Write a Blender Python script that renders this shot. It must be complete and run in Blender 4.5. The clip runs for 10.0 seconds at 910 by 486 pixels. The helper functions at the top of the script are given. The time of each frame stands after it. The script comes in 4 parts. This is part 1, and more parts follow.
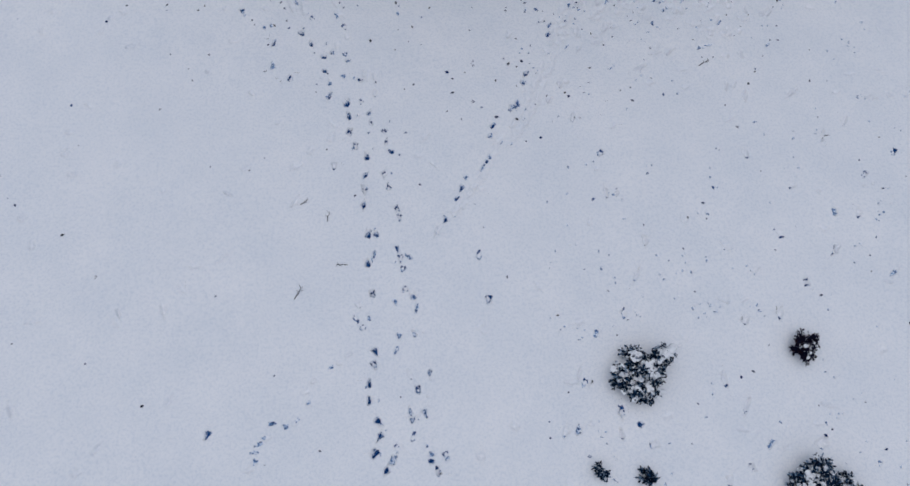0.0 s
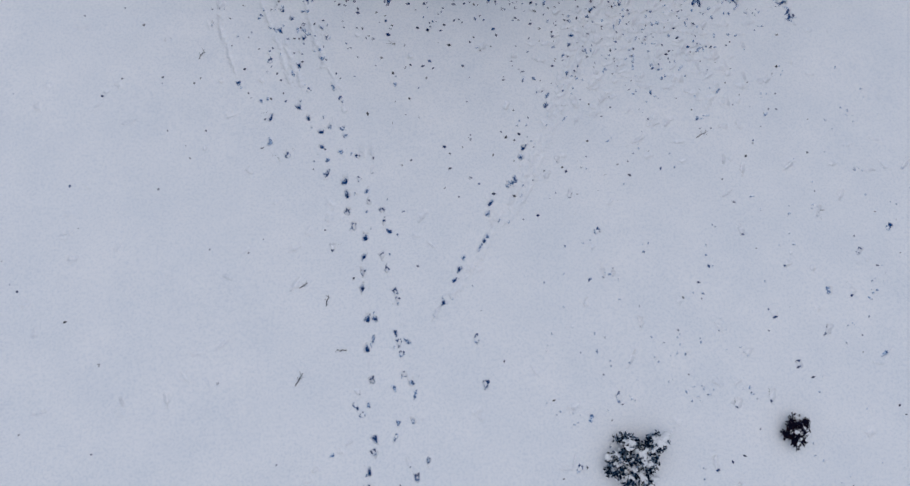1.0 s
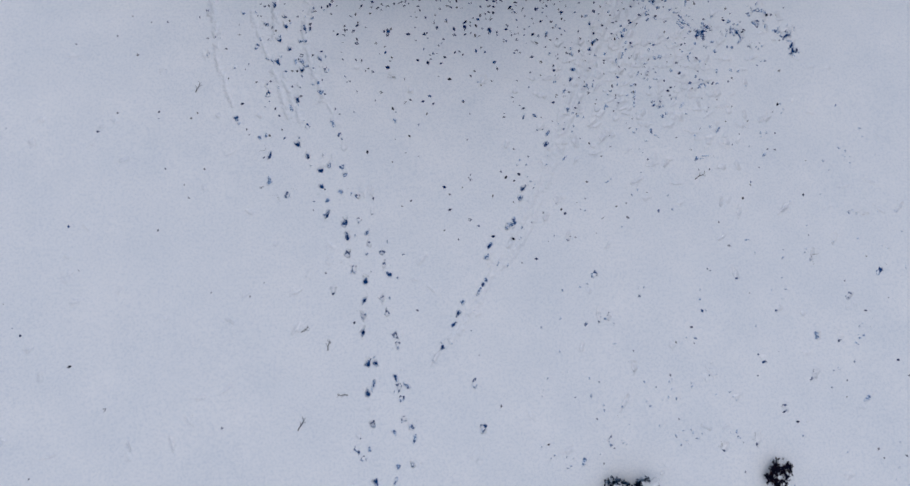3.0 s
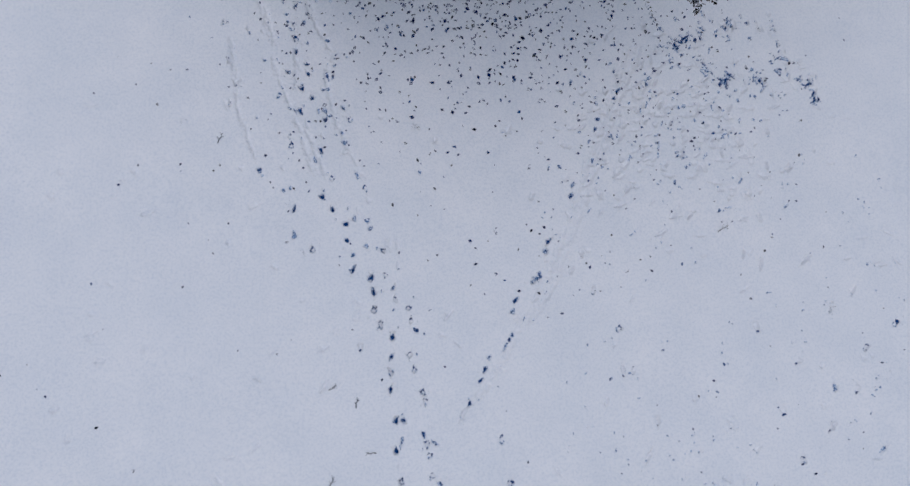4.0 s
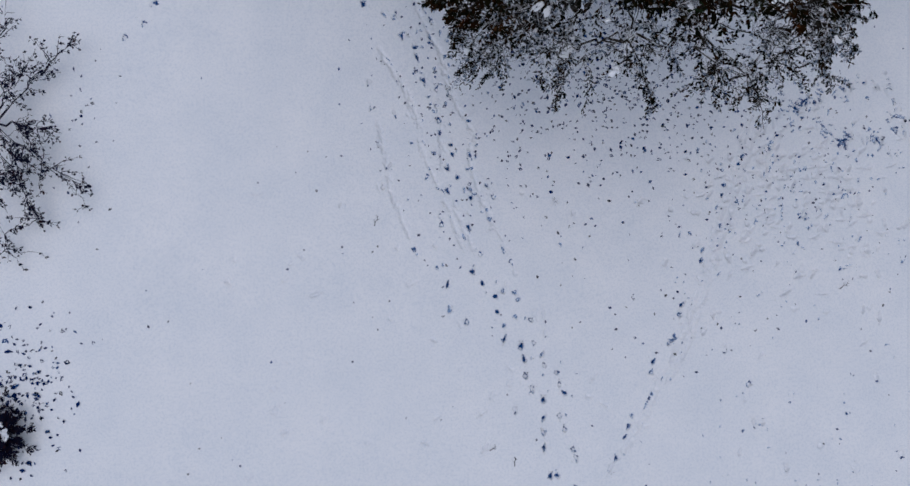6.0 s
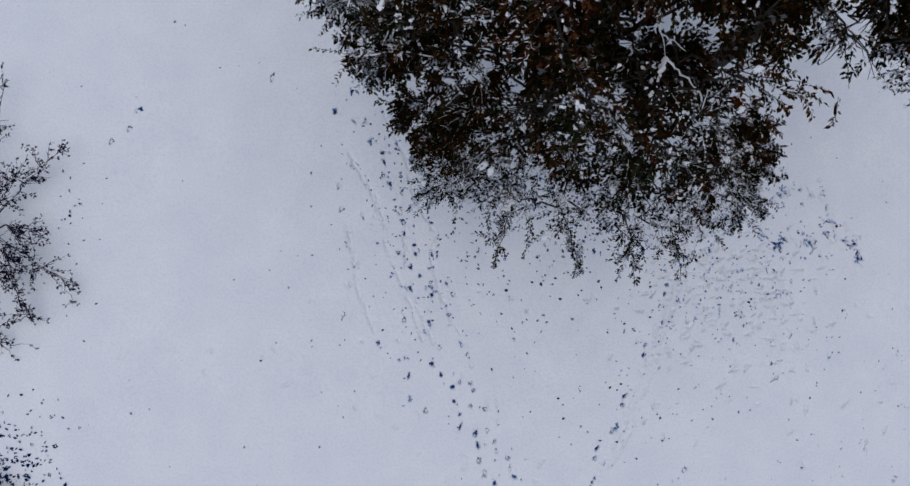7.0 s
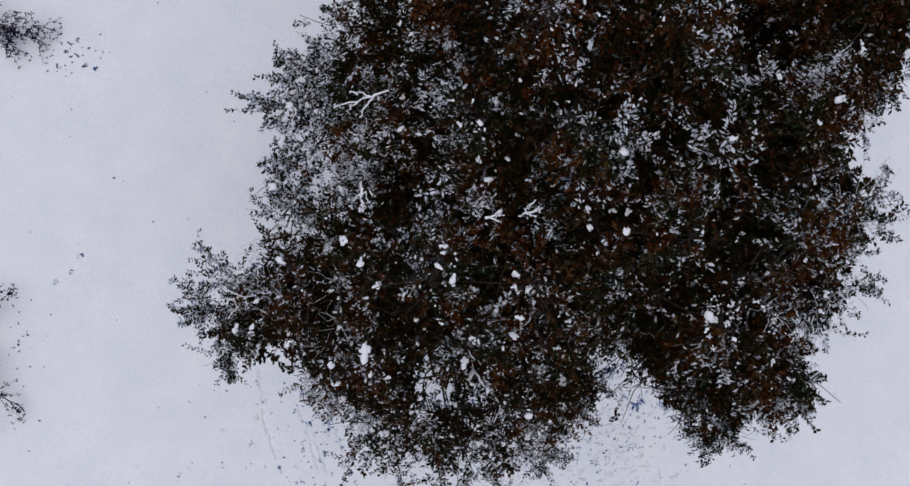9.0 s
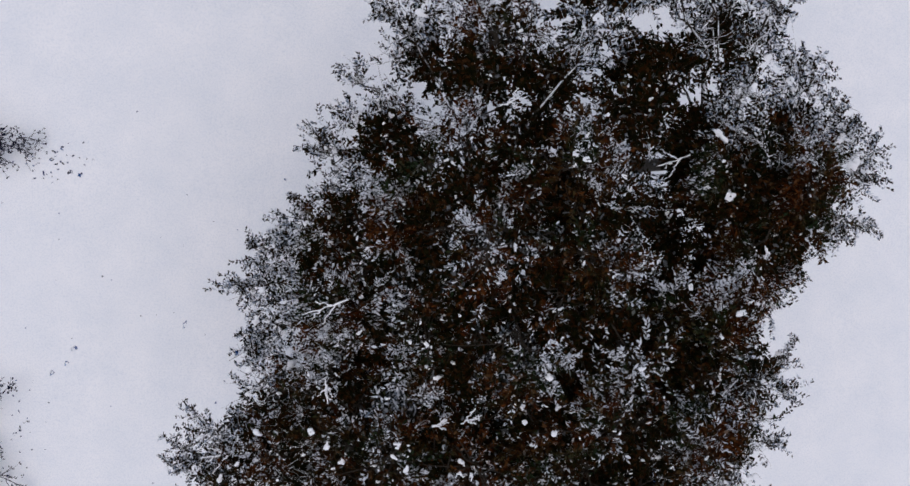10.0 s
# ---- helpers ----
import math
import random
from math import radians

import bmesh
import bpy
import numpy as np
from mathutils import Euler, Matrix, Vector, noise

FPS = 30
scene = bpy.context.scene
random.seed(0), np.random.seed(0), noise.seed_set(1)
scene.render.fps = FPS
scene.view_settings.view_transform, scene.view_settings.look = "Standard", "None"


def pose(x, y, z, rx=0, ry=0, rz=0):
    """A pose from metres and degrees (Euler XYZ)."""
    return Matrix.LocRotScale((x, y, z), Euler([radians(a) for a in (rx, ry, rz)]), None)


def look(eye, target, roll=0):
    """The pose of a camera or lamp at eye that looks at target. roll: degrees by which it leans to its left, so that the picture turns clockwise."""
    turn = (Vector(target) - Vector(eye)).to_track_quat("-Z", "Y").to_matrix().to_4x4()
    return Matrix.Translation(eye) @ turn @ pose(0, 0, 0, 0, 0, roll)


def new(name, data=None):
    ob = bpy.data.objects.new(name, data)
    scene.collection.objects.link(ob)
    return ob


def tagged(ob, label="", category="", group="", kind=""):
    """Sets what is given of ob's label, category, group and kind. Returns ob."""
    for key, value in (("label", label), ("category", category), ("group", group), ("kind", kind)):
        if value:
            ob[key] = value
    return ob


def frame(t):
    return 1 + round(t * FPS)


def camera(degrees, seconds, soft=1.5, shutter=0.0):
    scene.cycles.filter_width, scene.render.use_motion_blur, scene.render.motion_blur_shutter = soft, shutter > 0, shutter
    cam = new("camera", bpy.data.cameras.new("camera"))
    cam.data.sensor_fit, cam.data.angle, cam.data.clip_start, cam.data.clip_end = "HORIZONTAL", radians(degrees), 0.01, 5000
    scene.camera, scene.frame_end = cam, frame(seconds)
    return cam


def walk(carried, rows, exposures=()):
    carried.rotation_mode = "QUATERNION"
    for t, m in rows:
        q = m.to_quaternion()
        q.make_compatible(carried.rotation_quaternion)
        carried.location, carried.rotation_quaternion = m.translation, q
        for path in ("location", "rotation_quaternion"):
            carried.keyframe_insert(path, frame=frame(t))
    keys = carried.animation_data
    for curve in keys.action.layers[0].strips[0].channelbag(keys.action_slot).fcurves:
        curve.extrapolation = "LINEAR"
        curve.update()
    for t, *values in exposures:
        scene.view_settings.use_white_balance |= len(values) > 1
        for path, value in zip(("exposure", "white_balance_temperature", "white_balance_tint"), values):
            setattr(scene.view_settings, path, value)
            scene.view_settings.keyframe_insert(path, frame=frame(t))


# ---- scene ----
cam = camera(65.0, 10.0)
PATH = [
    (0, (1.258, -3.556, 27.891), (1.354, -2.885, 26.010), 6.9),
    (0.5, (1.468, -0.489, 29.092), (1.560, 0.121, 27.190), 7.3),
    (1, (1.395, 1.107, 29.734), (1.491, 1.683, 27.821), 8.0),
    (1.5, (1.281, 2.176, 30.154), (1.383, 2.690, 28.224), 9.8),
    (2, (1.207, 3.286, 30.554), (1.314, 3.747, 28.611), 11.7),
    (3.5, (0.348, 7.174, 31.463), (0.497, 7.548, 29.503), 20.7),
    (4, (-1.024, 9.279, 31.680), (-0.845, 9.605, 29.715), 27.6),
    (4.5, (-3.348, 11.218, 31.574), (-3.150, 11.501, 29.604), 33.2),
    (5, (-6.133, 11.990, 31.559), (-5.946, 12.266, 29.587), 31.1),
    (5.2, (-6.664, 12.417, 32.122), (-6.507, 12.675, 30.145), 28.0),
    (6.3, (-7.103, 16.614, 35.379), (-6.974, 16.772, 33.389), 36.3),
    (6.5, (-6.728, 17.617, 36.074), (-6.589, 17.778, 34.085), 37.9),
    (7, (-5.404, 20.649, 37.857), (-5.257, 20.776, 35.866), 47.1),
    (7.5, (-3.649, 23.869, 39.724), (-3.513, 23.926, 37.730), 66.1),
    (8, (-2.026, 27.073, 41.252), (-1.893, 27.069, 39.256), 91.9),
    (8.5, (-0.481, 30.560, 42.637), (-0.354, 30.506, 40.642), 114.4),
    (9, (0.713, 34.419, 43.599), (0.835, 34.316, 41.606), 132.4),
    (9.5, (1.279, 38.890, 44.846), (1.411, 38.710, 42.858), 145.5),
    (10, (1.609, 43.419, 46.093), (1.766, 43.181, 44.114), 148.1),
]
walk(cam, [(t, look(eye, target, roll)) for t, eye, target, roll in PATH],
     [(0.0, -0.32, 6310, 7.5), (3.5, -0.32, 6280, 8.5), (5.0, -0.35, 6200, 9.5), (6.5, -0.35, 6240, 9.5), (7.5, -0.24, 6430, 9.8), (8.5, -0.14, 6550, 10.8), (9.5, 0.0, 6690, 11.6), (10.0, 0.04, 6740, 11.7)])

# ---- light: a bright overcast winter sky, with a veiled sun ----
world = bpy.data.worlds.new("winter_sky")
scene.world = world
world.use_nodes = True
wn = world.node_tree.nodes
sky = wn.new("ShaderNodeTexSky")
sky.sky_type = "NISHITA"
sky.sun_disc = False
sky.sun_elevation, sky.sun_rotation = radians(83), radians(219)
sky.air_density, sky.dust_density, sky.ozone_density = 1.0, 2.5, 1.0
wn["Background"].inputs["Strength"].default_value = 0.092
world.node_tree.links.new(sky.outputs["Color"], wn["Background"].inputs["Color"])

sun = new("sun", bpy.data.lights.new("sun", "SUN"))
sun.data.energy, sun.data.angle, sun.data.color = 1.28, radians(135), (1.0, 0.965, 0.945)
sun.matrix_world = look((-4, 10, 60), (0, 15, 0))


# ---- materials ----
def material(name, colour, rough=0.6, spec=0.3):
    m = bpy.data.materials.new(name)
    m.use_nodes = True
    b = m.node_tree.nodes["Principled BSDF"]
    b.inputs["Base Color"].default_value = (*colour, 1)
    b.inputs["Roughness"].default_value = rough
    b.inputs["Specular IOR Level"].default_value = spec
    return m, m.node_tree, b


def noise_node(nt, scale, detail=4.0, rough=0.6):
    geo = nt.nodes.new("ShaderNodeNewGeometry")
    n = nt.nodes.new("ShaderNodeTexNoise")
    n.inputs["Scale"].default_value, n.inputs["Detail"].default_value = scale, detail
    n.inputs["Roughness"].default_value = rough
    nt.links.new(geo.outputs["Position"], n.inputs["Vector"])
    return n.outputs["Fac"]


def ramp(nt, fac, stops):
    r = nt.nodes.new("ShaderNodeValToRGB")
    while len(r.color_ramp.elements) < len(stops):
        r.color_ramp.elements.new(0.5)
    for e, (p, c) in zip(r.color_ramp.elements, stops):
        e.position, e.color = p, (*c, 1)
    nt.links.new(fac, r.inputs["Fac"])
    return r.outputs["Color"]


def bump(nt, b, fac, strength, distance):
    n = nt.nodes.new("ShaderNodeBump")
    n.inputs["Strength"].default_value, n.inputs["Distance"].default_value = strength, distance
    nt.links.new(fac, n.inputs["Height"])
    if b.inputs["Normal"].is_linked:
        nt.links.new(b.inputs["Normal"].links[0].from_socket, n.inputs["Normal"])
    nt.links.new(n.outputs["Normal"], b.inputs["Normal"])


def island(nt):
    return nt.nodes.new("ShaderNodeNewGeometry").outputs["Random Per Island"]


snow, nt, b = material("snow", (0.82, 0.85, 0.9), 0.75, 0.2)
wide = ramp(nt, noise_node(nt, 0.35, 5), [(0.3, (0.8, 0.83, 0.88)), (0.7, (0.88, 0.89, 0.92))])
grain = ramp(nt, noise_node(nt, 9, 6, 0.8), [(0.34, (0.84, 0.87, 0.91)), (0.54, (1, 1, 1))])
both = nt.nodes.new("ShaderNodeMix")
both.data_type, both.blend_type = "RGBA", "MULTIPLY"
both.inputs["Factor"].default_value = 1.0
nt.links.new(wide, both.inputs["A"])
nt.links.new(grain, both.inputs["B"])
nt.links.new(both.outputs["Result"], b.inputs["Base Color"])
bump(nt, b, noise_node(nt, 1.1, 5), 0.35, 0.07)
bump(nt, b, noise_node(nt, 16, 4), 0.45, 0.015)

# bottoms of the foot-holes: their deep blue shade is put into the colour
hole_shade, nt, b = material("snow_hole_shade", (0.015, 0.025, 0.04), 0.7, 0.05)
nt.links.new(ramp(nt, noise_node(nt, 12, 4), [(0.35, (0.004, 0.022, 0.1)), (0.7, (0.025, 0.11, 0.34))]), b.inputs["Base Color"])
bump(nt, b, noise_node(nt, 40, 3), 0.4, 0.01)

# broken, trodden snow; the blue of its small hollows is shade put into colour
trodden_shade, nt, b = material("trodden_snow_shade", (0.45, 0.52, 0.6), 0.7, 0.2)
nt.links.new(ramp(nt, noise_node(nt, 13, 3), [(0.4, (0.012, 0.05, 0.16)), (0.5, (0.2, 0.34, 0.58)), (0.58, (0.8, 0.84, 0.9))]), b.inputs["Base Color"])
bump(nt, b, noise_node(nt, 35, 3), 0.5, 0.015)

lump, nt, b = material("lying_snow", (0.86, 0.88, 0.92), 0.8, 0.2)
bump(nt, b, noise_node(nt, 9, 4), 0.5, 0.04)

bark, nt, b = material("bark", (0.06, 0.05, 0.04), 0.9, 0.15)
nt.links.new(ramp(nt, noise_node(nt, 6, 6), [(0.3, (0.012, 0.009, 0.007)), (0.7, (0.05, 0.042, 0.034))]), b.inputs["Base Color"])
bump(nt, b, noise_node(nt, 18, 5), 0.8, 0.03)


cold_bark, nt, b = material("wet_twig", (0.02, 0.02, 0.03), 0.9, 0.05)
nt.links.new(ramp(nt, noise_node(nt, 8, 5), [(0.3, (0.008, 0.009, 0.022)), (0.7, (0.035, 0.032, 0.06))]), b.inputs["Base Color"])
bump(nt, b, noise_node(nt, 18, 5), 0.8, 0.02)


def snow_dusted(name, dark, light, cover):
    """Bark with broken snow on whatever faces the sky."""
    m, nt, b = material(name, dark, 0.9, 0.1)
    wood = ramp(nt, noise_node(nt, 8, 5), [(0.3, dark), (0.7, light)])
    geo, split = nt.nodes.new("ShaderNodeNewGeometry"), nt.nodes.new("ShaderNodeSeparateXYZ")
    nt.links.new(geo.outputs["Normal"], split.inputs[0])
    lie = nt.nodes.new("ShaderNodeMath")
    lie.operation = "MULTIPLY_ADD"
    nt.links.new(noise_node(nt, 2.2, 4), lie.inputs[0])
    lie.inputs[1].default_value = 2.4
    nt.links.new(split.outputs["Z"], lie.inputs[2])
    at = nt.nodes.new("ShaderNodeMapRange")
    at.inputs["From Min"].default_value, at.inputs["From Max"].default_value = 2.25 - cover, 2.45 - cover
    nt.links.new(lie.outputs[0], at.inputs["Value"])
    mix = nt.nodes.new("ShaderNodeMix")
    mix.data_type = "RGBA"
    nt.links.new(at.outputs["Result"], mix.inputs["Factor"])
    nt.links.new(wood, mix.inputs["A"])
    mix.inputs["B"].default_value = (0.8, 0.83, 0.88, 1)
    nt.links.new(mix.outputs["Result"], b.inputs["Base Color"])
    bump(nt, b, noise_node(nt, 18, 5), 0.6, 0.02)
    return m


snowy_bark = snow_dusted("snow_dusted_bark", (0.012, 0.009, 0.007), (0.05, 0.042, 0.034), 0.35)


DUSTED = [(0.0, (0.12, 0.14, 0.15)), (0.92, (0.35, 0.4, 0.47)), (0.99, (0.7, 0.74, 0.8))]


def leaf_material(name, stops, rough=0.5, spec=0.3, other=None, pale=-1.2):
    """Leaves that differ one from another; other: colours of the leaves that take over in patches a metre or two wide."""
    m, nt, b = material(name, stops[0][1], rough, spec)
    def stepped(fac, colours):
        r = nt.nodes.new("ShaderNodeValToRGB")
        r.color_ramp.interpolation = "CONSTANT"
        while len(r.color_ramp.elements) < len(colours):
            r.color_ramp.elements.new(0.5)
        for e, (p, c) in zip(r.color_ramp.elements, colours):
            e.position, e.color = p, (*c, 1)
        nt.links.new(fac, r.inputs["Fac"])
        return r.outputs["Color"]

    def mixed(fac, a, c):
        m = nt.nodes.new("ShaderNodeMix")
        m.data_type = "RGBA"
        for socket, name in ((fac, "Factor"), (a, "A"), (c, "B")):
            nt.links.new(socket, m.inputs[name])
        return m.outputs["Result"]

    colour = stepped(island(nt), stops)
    if other:
        colour = mixed(ramp(nt, noise_node(nt, 0.5, 3), [(0.42, (0, 0, 0)), (0.56, (1, 1, 1))]), colour, stepped(island(nt), other))
        # snow-dusted leaves gather in clumps, and more among those that face north
        geo, split = nt.nodes.new("ShaderNodeNewGeometry"), nt.nodes.new("ShaderNodeSeparateXYZ")
        nt.links.new(geo.outputs["Normal"], split.inputs[0])
        northward, shift, add = (nt.nodes.new("ShaderNodeMath") for _ in range(3))
        northward.operation = shift.operation = "MULTIPLY_ADD"
        add.operation = "ADD"
        nt.links.new(split.outputs["Y"], northward.inputs[0])
        northward.inputs[1].default_value, northward.inputs[2].default_value = 1.1, pale
        nt.links.new(noise_node(nt, 1.25, 4, 0.65), shift.inputs[0])
        shift.inputs[1].default_value = 6.0
        nt.links.new(northward.outputs[0], shift.inputs[2])
        wide = nt.nodes.new("ShaderNodeMath")
        wide.operation = "MULTIPLY_ADD"
        nt.links.new(noise_node(nt, 0.34, 2), wide.inputs[0])
        wide.inputs[1].default_value = 4.0
        nt.links.new(shift.outputs[0], wide.inputs[2])
        nt.links.new(island(nt), add.inputs[0])
        nt.links.new(wide.outputs[0], add.inputs[1])
        colour = mixed(stepped(add.outputs[0], [(0.0, (0, 0, 0)), (0.86, (1, 1, 1))]), colour, stepped(add.outputs[0], DUSTED))
    mix = nt.nodes.new("ShaderNodeMix")
    mix.data_type, mix.blend_type = "RGBA", "MULTIPLY"
    mix.inputs["Factor"].default_value = 0.6
    nt.links.new(colour, mix.inputs["A"])
    nt.links.new(ramp(nt, noise_node(nt, 25, 3), [(0.3, (0.58, 0.57, 0.58)), (0.7, (1, 1, 1))]), mix.inputs["B"])
    nt.links.new(mix.outputs["Result"], b.inputs["Base Color"])
    return m


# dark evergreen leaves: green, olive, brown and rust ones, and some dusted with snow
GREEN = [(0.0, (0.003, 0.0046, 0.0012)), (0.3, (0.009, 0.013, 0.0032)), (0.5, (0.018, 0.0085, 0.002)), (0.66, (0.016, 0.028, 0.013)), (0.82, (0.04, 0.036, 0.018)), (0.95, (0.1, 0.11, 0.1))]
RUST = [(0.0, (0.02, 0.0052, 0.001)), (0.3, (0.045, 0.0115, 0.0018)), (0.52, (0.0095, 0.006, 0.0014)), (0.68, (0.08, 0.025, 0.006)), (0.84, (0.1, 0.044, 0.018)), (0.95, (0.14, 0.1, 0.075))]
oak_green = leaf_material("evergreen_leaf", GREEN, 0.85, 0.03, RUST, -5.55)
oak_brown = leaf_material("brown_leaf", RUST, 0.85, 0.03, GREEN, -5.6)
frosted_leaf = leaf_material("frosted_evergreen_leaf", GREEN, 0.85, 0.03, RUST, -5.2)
# leaves deep in the crown: snowless, with inner shade added through their dark colours
inner_shade_leaf = leaf_material("inner_shade_leaf", [(0.0, (0.0034, 0.0044, 0.0011)), (0.35, (0.009, 0.0075, 0.0017)), (0.6, (0.021, 0.0075, 0.0014)), (0.85, (0.042, 0.019, 0.007)), (0.95, (0.12, 0.13, 0.14))], 0.85, 0.03)
edge_leaf = leaf_material("edge_leaf", [(0.0, (0.004, 0.0055, 0.0028)), (0.26, (0.014, 0.007, 0.0025)), (0.46, (0.007, 0.01, 0.011)), (0.58, (0.04, 0.022, 0.012)), (0.67, (0.2, 0.25, 0.33)), (0.78, (0.62, 0.67, 0.75))], 0.85, 0.03)
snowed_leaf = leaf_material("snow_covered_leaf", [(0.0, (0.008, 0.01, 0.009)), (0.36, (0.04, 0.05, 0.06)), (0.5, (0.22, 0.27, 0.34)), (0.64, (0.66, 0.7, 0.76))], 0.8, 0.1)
litter = leaf_material("fallen_leaf", [(0.0, (0.006, 0.03, 0.14)), (0.4, (0.004, 0.018, 0.085)), (0.7, (0.008, 0.014, 0.035)), (0.84, (0.03, 0.1, 0.28))], 0.85, 0.0)
shrub_leaf = leaf_material("shrub_leaf", [(0.0, (0.003, 0.008, 0.018)), (0.35, (0.006, 0.022, 0.055)), (0.62, (0.02, 0.065, 0.14)), (0.8, (0.25, 0.35, 0.48)), (0.9, (0.7, 0.76, 0.84))], 0.8, 0.03)
hedge_leaf = leaf_material("dry_leaf", [(0.0, (0.005, 0.009, 0.032)), (0.4, (0.01, 0.01, 0.026)), (0.82, (0.03, 0.013, 0.016))], 0.8, 0.03)


# ---- mesh helpers ----
rng = np.random.default_rng(7)


def mesh_object(name, verts, faces, mats, parent=None, label="", index=None, smooth=False):
    me = bpy.data.meshes.new(name)
    verts = np.asarray(verts, np.float32)
    faces = np.asarray(faces, np.int32)
    k = faces.shape[1]
    me.vertices.add(len(verts))
    me.vertices.foreach_set("co", verts.ravel())
    me.loops.add(faces.size)
    me.loops.foreach_set("vertex_index", faces.ravel())
    me.polygons.add(len(faces))
    me.polygons.foreach_set("loop_start", np.arange(0, faces.size, k, dtype=np.int32))
    for m in mats:
        me.materials.append(m)
    if index is not None:
        me.polygons.foreach_set("material_index", np.asarray(index, np.int32))
    me.polygons.foreach_set("use_smooth", np.full(len(faces), smooth))
    me.update(calc_edges=True)
    me.validate()
    ob = new(name, me)
    if parent:
        ob.parent = parent
    if label:
        ob["label"] = label
    return ob


def unit(v):
    return v / np.maximum(np.linalg.norm(v, axis=-1, keepdims=True), 1e-9)


def tube(points, radii, sides=6):
    """Vertices and quads of a tapering tube along points, closed at its tip."""
    points, radii = np.asarray(points, float), np.asarray(radii, float)
    way = unit(np.gradient(points, axis=0))
    side = unit(np.cross(way, [0.31, 0.17, 0.93]))
    up = np.cross(side, way)
    a = np.linspace(0, 2 * np.pi, sides, endpoint=False)
    ring = np.cos(a)[None, :, None] * side[:, None] + np.sin(a)[None, :, None] * up[:, None]
    v = (points[:, None] + ring * radii[:, None, None]).reshape(-1, 3)
    i, j = np.meshgrid(np.arange(len(points) - 1), np.arange(sides), indexing="ij")
    j2 = (j + 1) % sides
    f = np.stack([i * sides + j, i * sides + j2, (i + 1) * sides + j2, (i + 1) * sides + j], -1).reshape(-1, 4)
    return v, f


def join(pieces):
    vs, fs, n = [], [], 0
    for v, f in pieces:
        vs.append(v)
        fs.append(f + n)
        n += len(v)
    return np.concatenate(vs), np.concatenate(fs)


def leaves(base, way, normal, length, width):
    """Folded, pointed leaves: five points and four triangles each."""
    side = unit(np.cross(way, normal))
    up = np.cross(side, way)
    L, W = length[:, None], width[:, None]
    mid = base + way * L * 0.5 - up * W * 0.22
    tip = base + way * L - up * L * 0.12
    v = np.stack([base, mid + side * W * 0.5 + up * W * 0.25, mid, mid - side * W * 0.5 + up * W * 0.25, tip], 1)
    f = np.array([[0, 1, 2], [0, 2, 3], [2, 1, 4], [2, 4, 3]])
    return v.reshape(-1, 3), (np.arange(len(base))[:, None, None] * 5 + f).reshape(-1, 3)


def sprays(start, way, length, pairs, leaf_len, leaf_wid, droop):
    """Leafy twigs: leaves and thin twig tubes for arrays of starts and directions."""
    n = len(start)
    s = np.linspace(0.12, 1.0, pairs)
    down = np.array([0, 0, -1.0])
    pts = start[:, None] + way[:, None] * (length[:, None] * s)[..., None] + down * (droop * length[:, None] * s**2)[..., None]
    tang = unit(way[:, None] + down * (2 * droop * s)[None, :, None])
    side = unit(np.cross(tang, rng.normal(0, 0.35, (n, 1, 3)) + [0, 0, 1.0]))
    both = []
    for sign in (-1, 1):
        d = unit(tang * 0.75 + sign * side * rng.uniform(0.5, 1.1, (n, pairs, 1)) + rng.normal(0, 0.28, (n, pairs, 3)) + [0, 0, -0.18])
        nm = unit(rng.normal(0, 0.45, (n, pairs, 3)) + [0, 0, 1.0])
        both.append((pts + rng.normal(0, 0.02, pts.shape), d, nm))
    base, d, nm = (np.concatenate([b[k].reshape(-1, 3) for b in both]) for k in range(3))
    k = len(base)
    v, f = leaves(base, d, nm, rng.uniform(*leaf_len, k), rng.uniform(*leaf_wid, k))
    # twig tubes, three-sided, from start over the middle to the tip
    ring = np.stack([np.roll(unit(side[:, 0]), 0, 0), unit(np.cross(way, side[:, 0])), -unit(side[:, 0] + np.cross(way, side[:, 0]))], 1)
    rad = np.array([0.009, 0.007, 0.003])
    centre = np.stack([start, pts[:, pairs // 2], pts[:, -1]], 1)
    tv = (centre[:, :, None] + ring[:, None] * rad[None, :, None, None]).reshape(-1, 3)
    q = np.array([[a * 3 + c, a * 3 + (c + 1) % 3, a * 3 + 3 + (c + 1) % 3, a * 3 + 3 + c] for a in (0, 1) for c in range(3)])
    tf = (np.arange(n)[:, None, None] * 9 + q).reshape(-1, 4)
    return (v, f), (tv, tf)


def blobs(centres, radii, flat=0.6):
    """Uneven lumps: displaced octahedral balls joined into one set."""
    bm = bmesh.new()
    bmesh.ops.create_icosphere(bm, subdivisions=2, radius=1)
    bv = np.array([v.co[:] for v in bm.verts])
    bf = np.array([[v.index for v in f.verts] for f in bm.faces])
    bm.free()
    n = len(centres)
    ph = rng.uniform(0, 6.28, (n, 1, 3))
    stretch = rng.uniform(0.65, 1.35, (n, 1, 3)) * [1, 1, flat]
    wob = 1 + 0.2 * np.sin(bv[None] * 3.1 + ph).sum(-1, keepdims=True) / 1.7 + 0.13 * np.sin(bv[None] * 6.7 + 2 * ph).sum(-1, keepdims=True)
    v = centres[:, None] + bv[None] * wob * stretch * radii[:, None, None]
    f = np.arange(n)[:, None, None] * len(bv) + bf
    return v.reshape(-1, 3), f.reshape(-1, 3)


